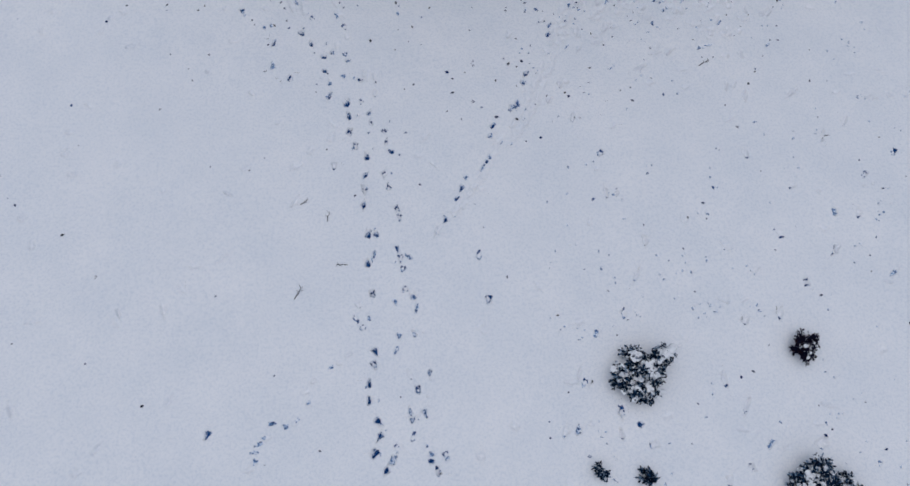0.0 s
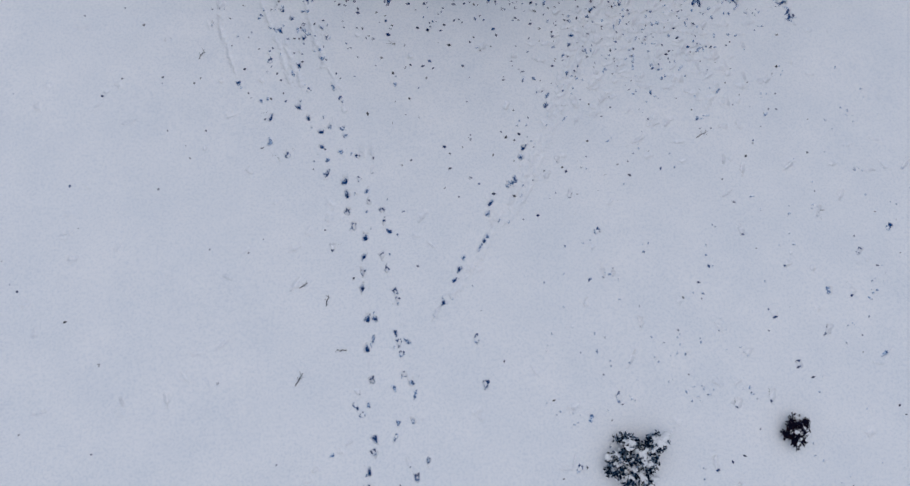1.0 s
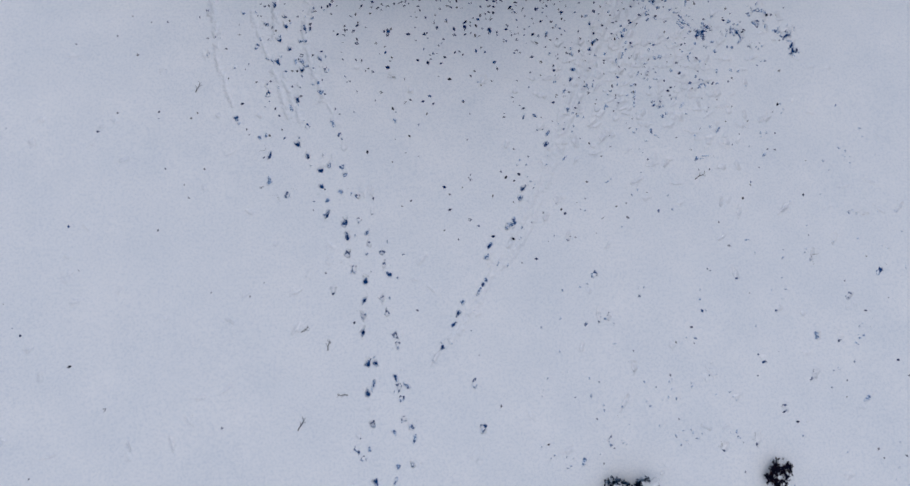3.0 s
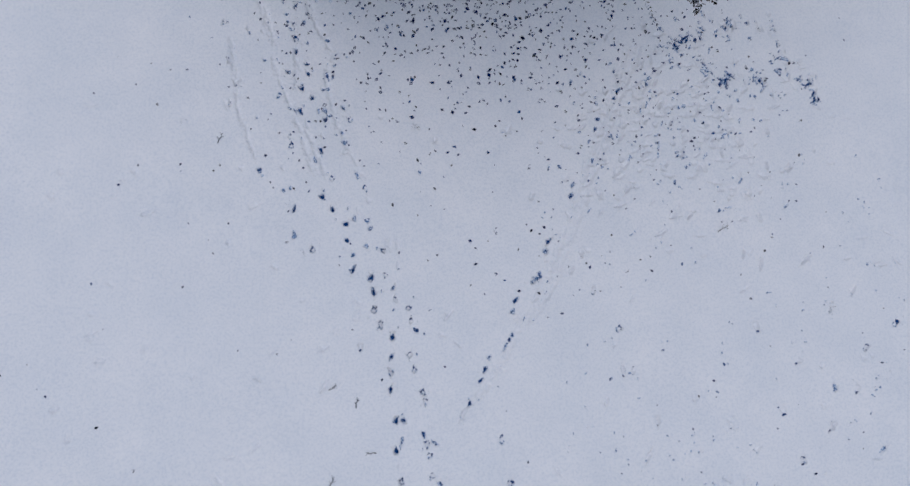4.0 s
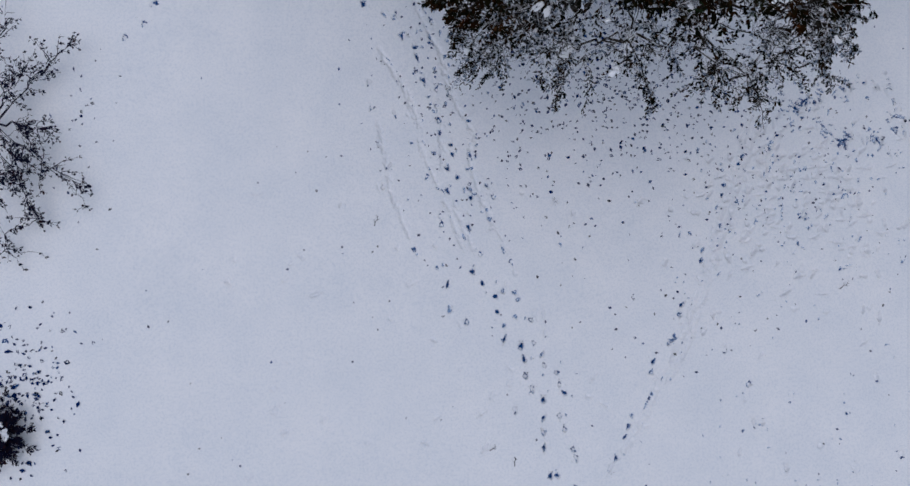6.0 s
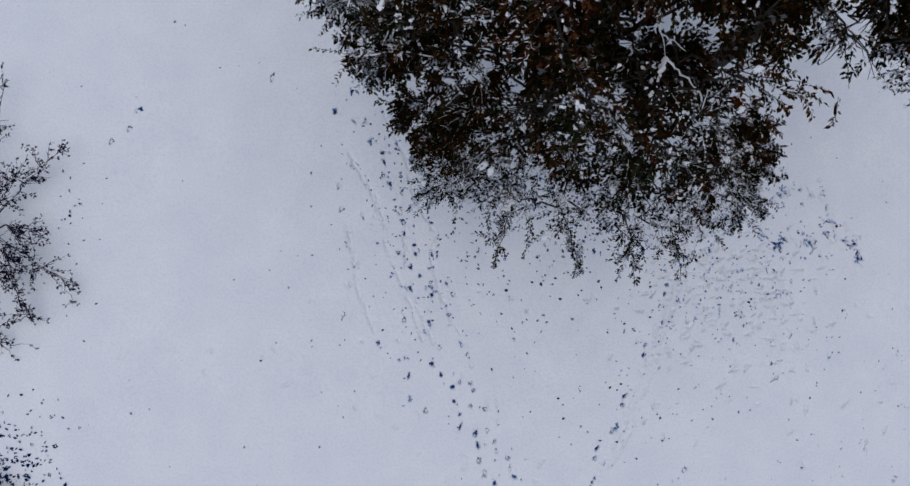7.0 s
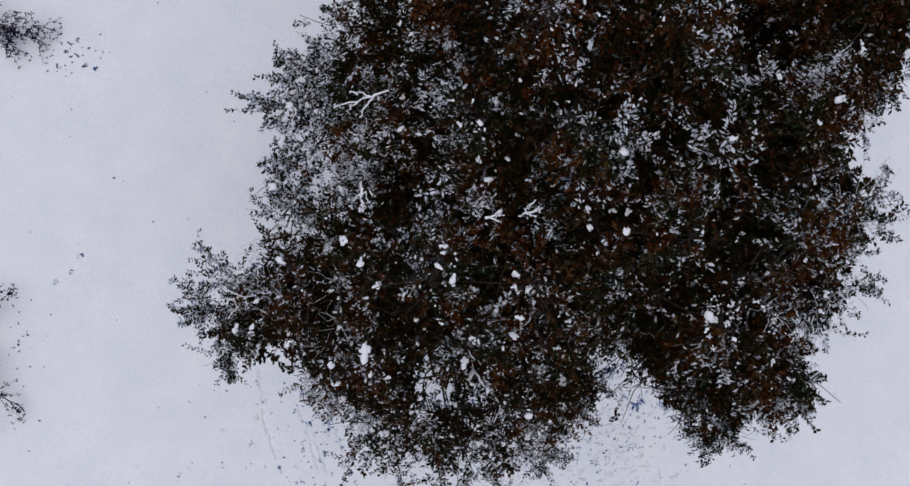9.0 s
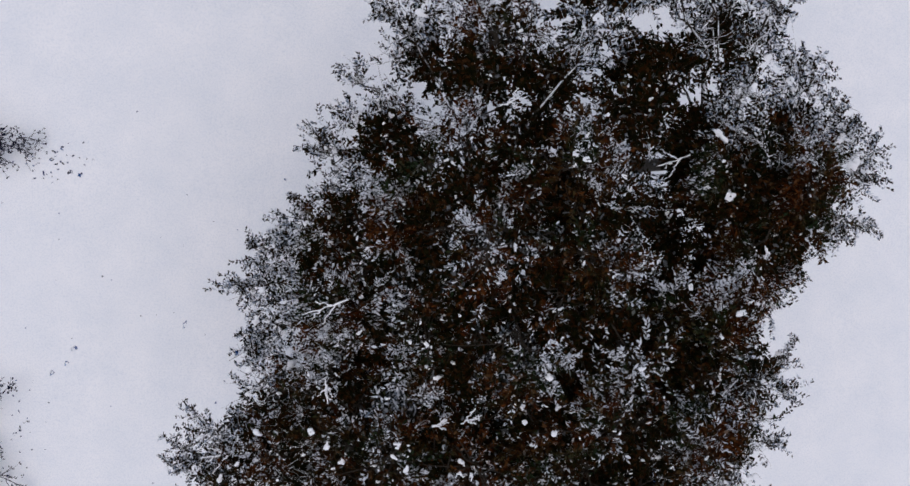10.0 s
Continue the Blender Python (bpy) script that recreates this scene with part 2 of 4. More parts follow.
# ---- the snowy ground with its tracks ----
# each track: foot-holes as x, y
TRACK_A = [(-1.90, 13.04), (-1.81, 12.38), (-1.80, 11.59), (-1.51, 10.94), (-1.01, 10.38), (-1.07, 9.54), (-1.10, 8.86), (-1.13, 8.14), (-0.90, 6.81), (-0.58, 6.80), (-0.91, 5.54), (-0.70, 4.26), (-0.57, 1.92), (-0.61, 1.40), (-0.81, 0.66), (-0.78, 0.03), (-0.44, -0.75), (-0.37, -1.31), (-0.55, -1.93), (-0.12, -2.55)]
TRACK_A_FAR = [(-5.27, 23.66), (-4.76, 23.03), (-4.71, 22.55), (-5.01, 21.83), (-4.53, 21.40), (-3.94, 20.35), (-4.12, 18.91), (-4.07, 16.72), (-3.61, 16.15), (-3.01, 15.47), (-2.97, 14.72), (-2.71, 13.40), (-1.95, 12.94), (-8.74, 30.33), (-7.12, 29.72), (-6.91, 28.61), (-6.30, 28.05), (-6.22, 27.55), (-6.30, 26.82), (-5.94, 26.36), (-5.34, 25.86), (-5.38, 24.99), (-5.31, 24.27), (-4.71, 25.54)]
TRACK_B = [(-2.65, 15.71), (-2.06, 15.60), (-1.93, 15.27), (-1.36, 14.24), (-0.93, 12.55), (-0.86, 12.03), (-0.28, 11.64), (-0.18, 11.08), (0.03, 10.66), (-0.27, 9.59), (-0.06, 8.94), (0.28, 7.97), (0.39, 7.58), (0.29, 6.19), (0.42, 5.79), (0.79, 5.79), (-0.66, 5.93), (0.62, 4.46), (0.92, 4.11), (0.97, 2.60), (1.55, 1.05), (1.08, 0.40), (0.78, -0.45), (1.34, -0.47), (0.86, -0.72), (1.56, -1.99), (1.55, -2.25), (1.80, -2.63), (0.11, -2.20)]
TRACK_B_FAR = [(-3.48, 23.43), (-3.85, 22.47), (-3.12, 20.92), (-2.82, 20.35), (-3.18, 19.70), (-3.07, 19.26), (-3.95, 20.76), (-5.07, 20.73), (-5.62, 22.66), (-5.71, 29.95), (-5.41, 29.34), (-5.53, 28.53), (-4.82, 27.52), (-7.76, 29.75), (-7.83, 31.32), (-3.83, 24.19), (-7.48, 24.71)]
TRACK_C = [(7.42, 17.21), (7.32, 16.69), (6.15, 14.57), (6.00, 14.09), (5.68, 13.02), (5.51, 12.85), (5.34, 12.72), (4.51, 11.90), (4.37, 11.39), (4.31, 10.36), (4.18, 10.13), (3.98, 9.85), (3.04, 8.87), (2.83, 8.41), (2.31, 7.41), (9.81, 22.84), (9.88, 21.85), (9.67, 21.43), (11.45, 22.47), (11.32, 22.17), (8.83, 20.42), (8.67, 19.92), (8.44, 18.38)]
LONE = [(-5.31, 16.16), (-4.49, 14.32), (-2.40, 10.00), (7.66, 13.97), (8.10, 12.25), (9.72, 8.60), (3.98, 3.98), (17.27, 4.47), (13.73, -2.79), (-6.80, -1.09), (8.85, -1.49), (9.61, -1.12), (18.81, 5.88), (-8.28, 23.12), (-7.88, 22.10), (-8.22, 21.06), (-8.64, 26.30), (-8.57, 25.04), (-8.13, 23.91)]
FAINT = [(-2.69, 14.09), (-2.11, 14.44), (-0.71, 13.55), (-1.30, 13.14), (7.19, 15.75), (3.23, 9.38), (2.68, 7.66), (-5.26, 14.99), (-1.26, 3.80), (-1.37, 3.26), (-0.84, 3.27), (-1.08, 2.88), (0.52, 5.29), (0.22, 3.92), (1.06, 3.61), (0.37, 2.51), (0.24, 1.96), (0.78, 0.95), (0.89, -1.37), (2.11, -2.07), (0.26, -1.75), (-4.06, 19.57), (-4.40, 18.44), (-3.64, 17.57), (-5.51, 19.51), (-5.45, 19.09), (-6.02, 21.47), (-3.83, 21.81), (-2.47, 17.72), (-2.14, 17.10), (-1.98, 16.53), (-6.84, 17.94), (-5.30, 14.94)]
FAINT_EAST = [(9.20, 10.52), (9.44, 3.28), (8.24, 2.46), (7.60, 0.54), (7.19, -1.28), (10.04, -1.89), (14.60, -1.96), (16.50, -2.05), (15.91, 3.16), (14.42, 2.89), (20.19, 7.53), (19.13, 7.60), (16.56, 6.64), (15.15, 5.03), (21.09, 4.81), (15.69, 10.41), (17.49, 8.85), (20.87, 9.37), (22.45, 10.44), (20.53, 12.04), (12.77, -3.28), (8.94, -0.62), (3.65, 5.84), (6.69, -1.33), (-18.91, 30.55), (-19.38, 29.60), (-20.30, 28.95), (-12.00, 32.20)]
# steps that slid down into the snow: x, y, turn
SLID = [(10.69, 6.38, 0.45), (10.15, 4.86, -0.35), (19.37, 11.25, -0.6), (18.81, 5.88, -0.9), (22.03, 13.24, -1.5), (13.89, -0.52, -0.2), (13.17, 0.51, 0.0), (23.88, 13.48, -1.3), (9.27, 8.62, 0.1), (1.99, 7.0, -0.4)]
FAINT_WEST = [(-1.63, 1.83), (-1.98, 1.50), (-2.27, 1.32), (-2.94, 0.82), (-3.21, 0.43), (-3.11, -0.01), (-3.50, -0.62), (-3.62, -0.75), (-3.92, -0.87), (-4.69, -1.27), (-4.54, -1.26), (-4.87, -1.48), (-5.02, -1.76), (-5.00, -2.14), (-4.44, -0.73), (-5.15, -2.38)]
CHURNED = [(11.62, 23.86), (12.97, 24.36), (13.81, 24.50), (13.72, 23.86), (14.44, 23.12), (15.02, 22.21), (15.45, 22.59), (16.90, 22.35), (17.77, 21.64), (14.19, 25.64), (15.22, 25.01), (16.12, 25.56), (17.88, 25.11), (18.34, 23.92), (17.86, 22.88), (18.93, 22.58), (19.50, 22.28), (19.79, 21.45)]
# where the churned snow shows darkest, and small kicked-up spots
DUG = [(12.97, 24.36), (13.01, 24.22), (16.90, 22.35), (19.50, 22.28), (19.79, 21.45), (19.70, 21.75), (15.45, 22.59), (15.02, 22.21), (13.81, 24.50)]
SPOTS = [(14.46, 15.98), (12.21, 19.88), (10.41, 19.20), (13.97, 18.22), (13.57, 21.73), (12.42, 18.75)]
# soft drag furrows: polylines
FURROWS = [
    [(10.78, 24.15), (10.33, 23.34), (9.13, 20.37), (8.07, 17.80), (7.08, 15.32), (5.97, 12.85), (4.70, 10.92), (3.49, 8.66), (2.09, 7.16)],
    [(11.22, 24.09), (10.77, 23.24), (9.48, 20.27), (8.46, 17.72), (7.43, 15.16), (6.33, 12.63), (5.11, 10.83)],
    [(9.83, 21.55), (11.38, 22.58), (12.63, 23.59)],
    [(-8.12, 28.10), (-7.00, 26.09), (-6.60, 24.71)],
    [(-6.60, 31.50), (-5.77, 29.25), (-4.93, 27.43), (-4.26, 24.42)],
    [(-6.83, 26.15), (-6.41, 24.62), (-6.01, 22.26), (-5.25, 20.33), (-4.49, 18.00)],
    [(-4.85, 26.13), (-4.24, 24.83), (-3.64, 23.50), (-3.89, 22.45), (-3.56, 20.52), (-2.81, 18.80), (-2.27, 17.68)],
    [(-5.23, 23.86), (-5.28, 21.91), (-4.66, 19.69), (-3.83, 17.71)],
    [(-8.29, 24.31), (-7.97, 22.57), (-7.83, 20.85), (-6.79, 17.88)],
]
# dents: x, y, half length, half width, turn, depth, sort (0 snow, 1 trodden with painted shade, 2 painted shade)
dents = []


def add_dents(track, depth, size, sorts, along=0.0):
    for x, y in track:
        k = random.uniform(0.8, 1.25)
        dents.append((x, y, size[0] * k, size[1] * random.uniform(0.85, 1.15), along + random.gauss(0, 0.35), depth * random.uniform(0.75, 1.2), random.choice(sorts)))


# sorts: 1 trodden snow with blue shade painted in, 2 dark shade painted at the bottom, 3 a ring of it round fresh snow
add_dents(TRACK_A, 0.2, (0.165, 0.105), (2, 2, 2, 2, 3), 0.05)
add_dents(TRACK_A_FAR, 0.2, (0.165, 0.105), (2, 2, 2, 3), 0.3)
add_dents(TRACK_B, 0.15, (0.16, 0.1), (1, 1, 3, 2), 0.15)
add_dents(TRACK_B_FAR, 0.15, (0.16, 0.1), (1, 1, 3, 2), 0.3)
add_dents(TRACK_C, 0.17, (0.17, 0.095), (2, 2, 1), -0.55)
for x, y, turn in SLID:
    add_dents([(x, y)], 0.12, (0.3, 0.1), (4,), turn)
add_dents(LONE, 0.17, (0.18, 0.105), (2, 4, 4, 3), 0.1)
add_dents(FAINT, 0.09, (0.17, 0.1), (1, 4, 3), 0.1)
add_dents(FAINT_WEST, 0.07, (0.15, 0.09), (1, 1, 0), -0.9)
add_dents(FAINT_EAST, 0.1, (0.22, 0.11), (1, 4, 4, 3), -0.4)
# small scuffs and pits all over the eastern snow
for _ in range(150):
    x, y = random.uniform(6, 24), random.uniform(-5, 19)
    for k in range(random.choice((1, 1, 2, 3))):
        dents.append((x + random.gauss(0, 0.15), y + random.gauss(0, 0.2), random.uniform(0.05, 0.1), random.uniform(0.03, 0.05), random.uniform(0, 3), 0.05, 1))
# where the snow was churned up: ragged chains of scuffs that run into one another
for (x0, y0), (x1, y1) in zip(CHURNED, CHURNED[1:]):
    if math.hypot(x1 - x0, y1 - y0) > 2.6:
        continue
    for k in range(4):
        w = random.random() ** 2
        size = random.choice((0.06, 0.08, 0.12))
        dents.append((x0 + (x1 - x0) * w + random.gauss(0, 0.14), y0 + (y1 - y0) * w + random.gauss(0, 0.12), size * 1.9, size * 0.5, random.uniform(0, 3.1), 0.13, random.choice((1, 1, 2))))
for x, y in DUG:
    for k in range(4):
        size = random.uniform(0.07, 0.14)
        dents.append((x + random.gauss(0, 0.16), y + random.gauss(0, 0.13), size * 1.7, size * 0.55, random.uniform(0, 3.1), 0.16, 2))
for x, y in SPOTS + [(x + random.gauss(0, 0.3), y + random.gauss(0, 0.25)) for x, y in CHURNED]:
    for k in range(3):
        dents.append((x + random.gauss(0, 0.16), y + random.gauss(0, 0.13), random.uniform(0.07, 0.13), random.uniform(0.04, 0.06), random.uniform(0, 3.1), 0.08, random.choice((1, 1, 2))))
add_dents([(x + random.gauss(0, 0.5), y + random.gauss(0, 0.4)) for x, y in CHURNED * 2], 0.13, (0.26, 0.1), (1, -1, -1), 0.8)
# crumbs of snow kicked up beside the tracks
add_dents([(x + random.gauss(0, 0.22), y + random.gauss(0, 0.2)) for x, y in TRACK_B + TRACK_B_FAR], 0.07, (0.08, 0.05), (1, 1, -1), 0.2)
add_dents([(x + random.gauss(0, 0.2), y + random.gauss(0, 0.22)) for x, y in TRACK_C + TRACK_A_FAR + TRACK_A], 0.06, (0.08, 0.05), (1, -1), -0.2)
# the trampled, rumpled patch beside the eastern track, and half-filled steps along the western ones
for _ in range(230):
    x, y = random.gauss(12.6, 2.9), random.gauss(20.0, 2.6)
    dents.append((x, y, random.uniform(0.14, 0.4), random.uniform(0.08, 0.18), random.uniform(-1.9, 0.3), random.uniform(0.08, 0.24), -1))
# blue-mottled scuffs stand in for the bluish shade between the rumples
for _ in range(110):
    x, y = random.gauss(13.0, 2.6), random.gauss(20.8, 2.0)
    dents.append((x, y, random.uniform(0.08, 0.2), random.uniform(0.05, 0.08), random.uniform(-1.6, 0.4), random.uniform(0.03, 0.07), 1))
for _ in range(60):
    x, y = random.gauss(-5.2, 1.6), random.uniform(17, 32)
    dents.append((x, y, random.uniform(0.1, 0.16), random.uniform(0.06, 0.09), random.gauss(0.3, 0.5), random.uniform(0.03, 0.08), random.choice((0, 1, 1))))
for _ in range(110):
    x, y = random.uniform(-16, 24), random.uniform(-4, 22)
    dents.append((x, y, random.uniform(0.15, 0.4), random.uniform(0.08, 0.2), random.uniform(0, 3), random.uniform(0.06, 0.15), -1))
for line in FURROWS:
    for (x0, y0), (x1, y1) in zip(line, line[1:]):
        d = math.hypot(x1 - x0, y1 - y0)
        for k in range(int(d / 0.3)):
            if random.random() < 0.85:
                w = (k + 0.5) * 0.3 / d
                dents.append((x0 + (x1 - x0) * w + random.gauss(0, 0.05), y0 + (y1 - y0) * w, random.uniform(0.25, 0.48), random.uniform(0.12, 0.2), math.atan2(-(x1 - x0), y1 - y0) + random.gauss(0, 0.12), random.uniform(0.06, 0.14), -1))
            # thin blue marks paint shade along the furrow's bed
            if random.random() < 0.35:
                w = (k + random.random()) * 0.3 / d
                dents.append((x0 + (x1 - x0) * w + random.gauss(0, 0.09), y0 + (y1 - y0) * w, random.uniform(0.07, 0.2), random.uniform(0.03, 0.05), math.atan2(-(x1 - x0), y1 - y0) + random.gauss(0, 0.25), 0.05, 1))


def relief(x, y):
    """The gentle lie of the snow."""
    return 0.035 * np.sin(x * 0.31 + 1.0) * np.sin(y * 0.27) + 0.02 * np.sin(x * 0.9 + y * 0.5) * np.sin(y * 0.8 - x * 0.3) + 0.006 * np.sin(x * 2.3 + 1.7 * np.sin(y * 1.1))


def build_ground():
    cell, sub = 0.3, 8
    x0, y0, nx, ny = -40.0, -16.0, 280, 330
    marked = {}
    for n, (x, y, a, w, turn, *_) in enumerate(dents):
        ux, uy = -math.sin(turn), math.cos(turn)
        steps = max(1, int(2 * a / 0.3))
        for k in range(steps + 1):
            s = (2 * k / steps - 1) * a * 1.15
            px, py = x + ux * s, y + uy * s
            r = 1.7 * w
            for i in range(int((px - r - x0) // cell), int((px + r - x0) // cell) + 1):
                for j in range(int((py - r - y0) // cell), int((py + r - y0) // cell) + 1):
                    if 0 <= i < nx and 0 <= j < ny:
                        marked.setdefault((i, j), set()).add(n)
    fine = list(marked)
    wide = nx * sub + 1
    # coarse cells
    ci, cj = np.meshgrid(np.arange(nx), np.arange(ny), indexing="ij")
    keep = np.ones((nx, ny), bool)
    for i, j in fine:
        keep[i, j] = False
    ci, cj = ci[keep], cj[keep]

    def key(i, j):
        return j.astype(np.int64) * wide + i

    quads = [np.stack([key(ci * sub, cj * sub), key((ci + 1) * sub, cj * sub), key((ci + 1) * sub, (cj + 1) * sub), key(ci * sub, (cj + 1) * sub)], -1)]
    fi, fj = np.array(fine).T
    a, c = np.meshgrid(np.arange(sub), np.arange(sub), indexing="ij")
    gi, gj = (fi[:, None] * sub + a.ravel()).ravel(), (fj[:, None] * sub + c.ravel()).ravel()
    quads.append(np.stack([key(gi, gj), key(gi + 1, gj), key(gi + 1, gj + 1), key(gi, gj + 1)], -1))
    quads = np.concatenate(quads)
    keys, faces = np.unique(quads, return_inverse=True)
    faces = faces.reshape(-1, 4)
    ki, kj = keys % wide, keys // wide
    X, Y = x0 + ki * cell / sub, y0 + kj * cell / sub
    # height: straight between the coarse corners, so that fine and coarse cells meet
    i0, j0 = np.minimum(ki // sub, nx - 1), np.minimum(kj // sub, ny - 1)
    fx, fy = (ki - i0 * sub) / sub, (kj - j0 * sub) / sub
    cx, cy = x0 + i0 * cell, y0 + j0 * cell
    edge = lambda x, y: relief(x, y) * np.clip((np.minimum(np.minimum(x - x0, x0 + nx * cell - x), np.minimum(y - y0, y0 + ny * cell - y))) / 3, 0, 1)
    Z = (edge(cx, cy) * (1 - fx) + edge(cx + cell, cy) * fx) * (1 - fy) + (edge(cx, cy + cell) * (1 - fx) + edge(cx + cell, cy + cell) * fx) * fy
    drop, sort = np.zeros_like(Z), np.zeros(len(Z), int)
    order = np.argsort(Y)
    Ys = Y[order]
    inner = (ki % sub != 0) | (kj % sub != 0)
    for x, y, ha, hw, turn, depth, kind in dents:
        lo, hi = np.searchsorted(Ys, [y - ha * 1.8 - 0.3, y + ha * 1.8 + 0.3])
        idx = order[lo:hi]
        idx = idx[np.abs(X[idx] - x) < ha * 1.8 + 0.3]
        dx, dy = X[idx] - x, Y[idx] - y
        u, v = -math.sin(turn) * dx + math.cos(turn) * dy, math.cos(turn) * dx + math.sin(turn) * dy
        # narrower at the heel, with a ragged wall
        wav = 1 + 0.17 * np.sin(u * 23 + x * 7) + 0.17 * np.sin(v * 31 + y * 5) + 0.16 * np.sin(u * 57 + v * 41 + x * 11)
        s = np.sqrt((u / ha) ** 2 + (v / (hw * (1 + 0.2 * u / ha))) ** 2) * wav
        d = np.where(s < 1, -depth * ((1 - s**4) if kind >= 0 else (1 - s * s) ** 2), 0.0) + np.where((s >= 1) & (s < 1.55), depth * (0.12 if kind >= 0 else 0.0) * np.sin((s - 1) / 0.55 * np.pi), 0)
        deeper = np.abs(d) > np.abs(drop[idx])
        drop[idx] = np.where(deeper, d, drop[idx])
        # a ring of painted shade, darker on one side
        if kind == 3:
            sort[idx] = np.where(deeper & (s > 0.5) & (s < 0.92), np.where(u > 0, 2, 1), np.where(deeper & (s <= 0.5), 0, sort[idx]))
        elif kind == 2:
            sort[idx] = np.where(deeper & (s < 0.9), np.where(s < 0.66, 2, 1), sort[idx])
        # painted shade gathered at one end of the hole
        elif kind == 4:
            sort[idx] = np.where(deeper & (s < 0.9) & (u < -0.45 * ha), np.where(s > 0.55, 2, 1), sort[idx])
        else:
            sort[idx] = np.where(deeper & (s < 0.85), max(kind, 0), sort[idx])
    Z = Z + drop
    mat = np.zeros(len(faces), int)
    fs = np.sort(sort[faces], 1)
    mat = fs[:, 1]
    # the far snow: one strip out to the horizon on each side
    n = len(X)
    xa, xb, ya, yb, far = x0, x0 + nx * cell, y0, y0 + ny * cell, 2500.0
    ring = np.array([(xa, ya, 0), (xb, ya, 0), (xb, yb, 0), (xa, yb, 0), (-far, -far, 0), (far, -far, 0), (far, far, 0), (-far, far, 0)])
    V = np.concatenate([np.stack([X, Y, Z], -1), ring])
    faces = np.concatenate([faces, n + np.array([[4, 5, 1, 0], [5, 6, 2, 1], [6, 7, 3, 2], [7, 4, 0, 3]])])
    mat = np.concatenate([mat, np.zeros(4, int)])
    ob = mesh_object("ground", V, faces, [snow, trodden_shade, hole_shade], index=mat, smooth=True)
    return tagged(ob, "snow-covered ground crossed by lines of deep footprints", "ground", kind="structure")


build_ground()


# ---- trees ----
def branch_line(a, b, sag, n=7, wild=0.25):
    """A bowed line from a to b."""
    a, b = np.array(a, float), np.array(b, float)
    s = np.linspace(0, 1, n)[:, None]
    p = a + (b - a) * s + np.array([0, 0, 1.0]) * sag * np.sin(s * np.pi)
    w = rng.normal(0, wild, (n, 3)) * np.sin(s * np.pi)
    return p + w


def snow_shapes(count):
    """A few meshes of small lumps of snow, shared by all that lie in the trees and bushes."""
    made = []
    for _ in range(count):
        n = rng.integers(2, 6)
        v, f = blobs(rng.normal(0, 0.8, (n, 3)) * [1, 1, 0.2], rng.uniform(0.35, 1.0, n), 0.5)
        me = bpy.data.meshes.new("snow_lump")
        me.from_pydata(v.tolist(), [], f.tolist())
        me.materials.append(lump)
        me.polygons.foreach_set("use_smooth", np.full(len(f), True))
        made.append(me)
    return made


LUMPS = snow_shapes(12)


def snow_lump(parent, at, size):
    ob = new("snow_lump", LUMPS[rng.integers(0, len(LUMPS))])
    ob.parent = parent
    ob.location = at
    ob.rotation_euler = (rng.normal(0, 0.3), rng.normal(0, 0.3), rng.uniform(0, 6.28))
    ob.scale = size * rng.uniform(0.6, 1.4, 3)
    return ob


def at_edge(p):
    """Whether a mass of leaves has open air on one side."""
    turns = sorted(math.atan2(q[1] - p[1], q[0] - p[0]) for q in GROVE if q is not p and 0.1 < math.hypot(q[0] - p[0], q[1] - p[1]) < 5.0)
    gaps = [b - a for a, b in zip(turns, turns[1:] + [turns[0] + 2 * math.pi])] if turns else [7.0]
    return max(gaps) > 2.25


def laden_bough(root, o, lines):
    """A forked bough under uneven snow: lines with their thickness."""
    v, f = join([tube(l - o, rng.uniform(0.35, 1.0, len(l)) * np.linspace(1.1, 0.6, len(l)) * thick, 7) for l, thick in lines])
    mesh_object("snowy_fork", v, f, [lump], root, "forked bough laden with white snow", smooth=True)


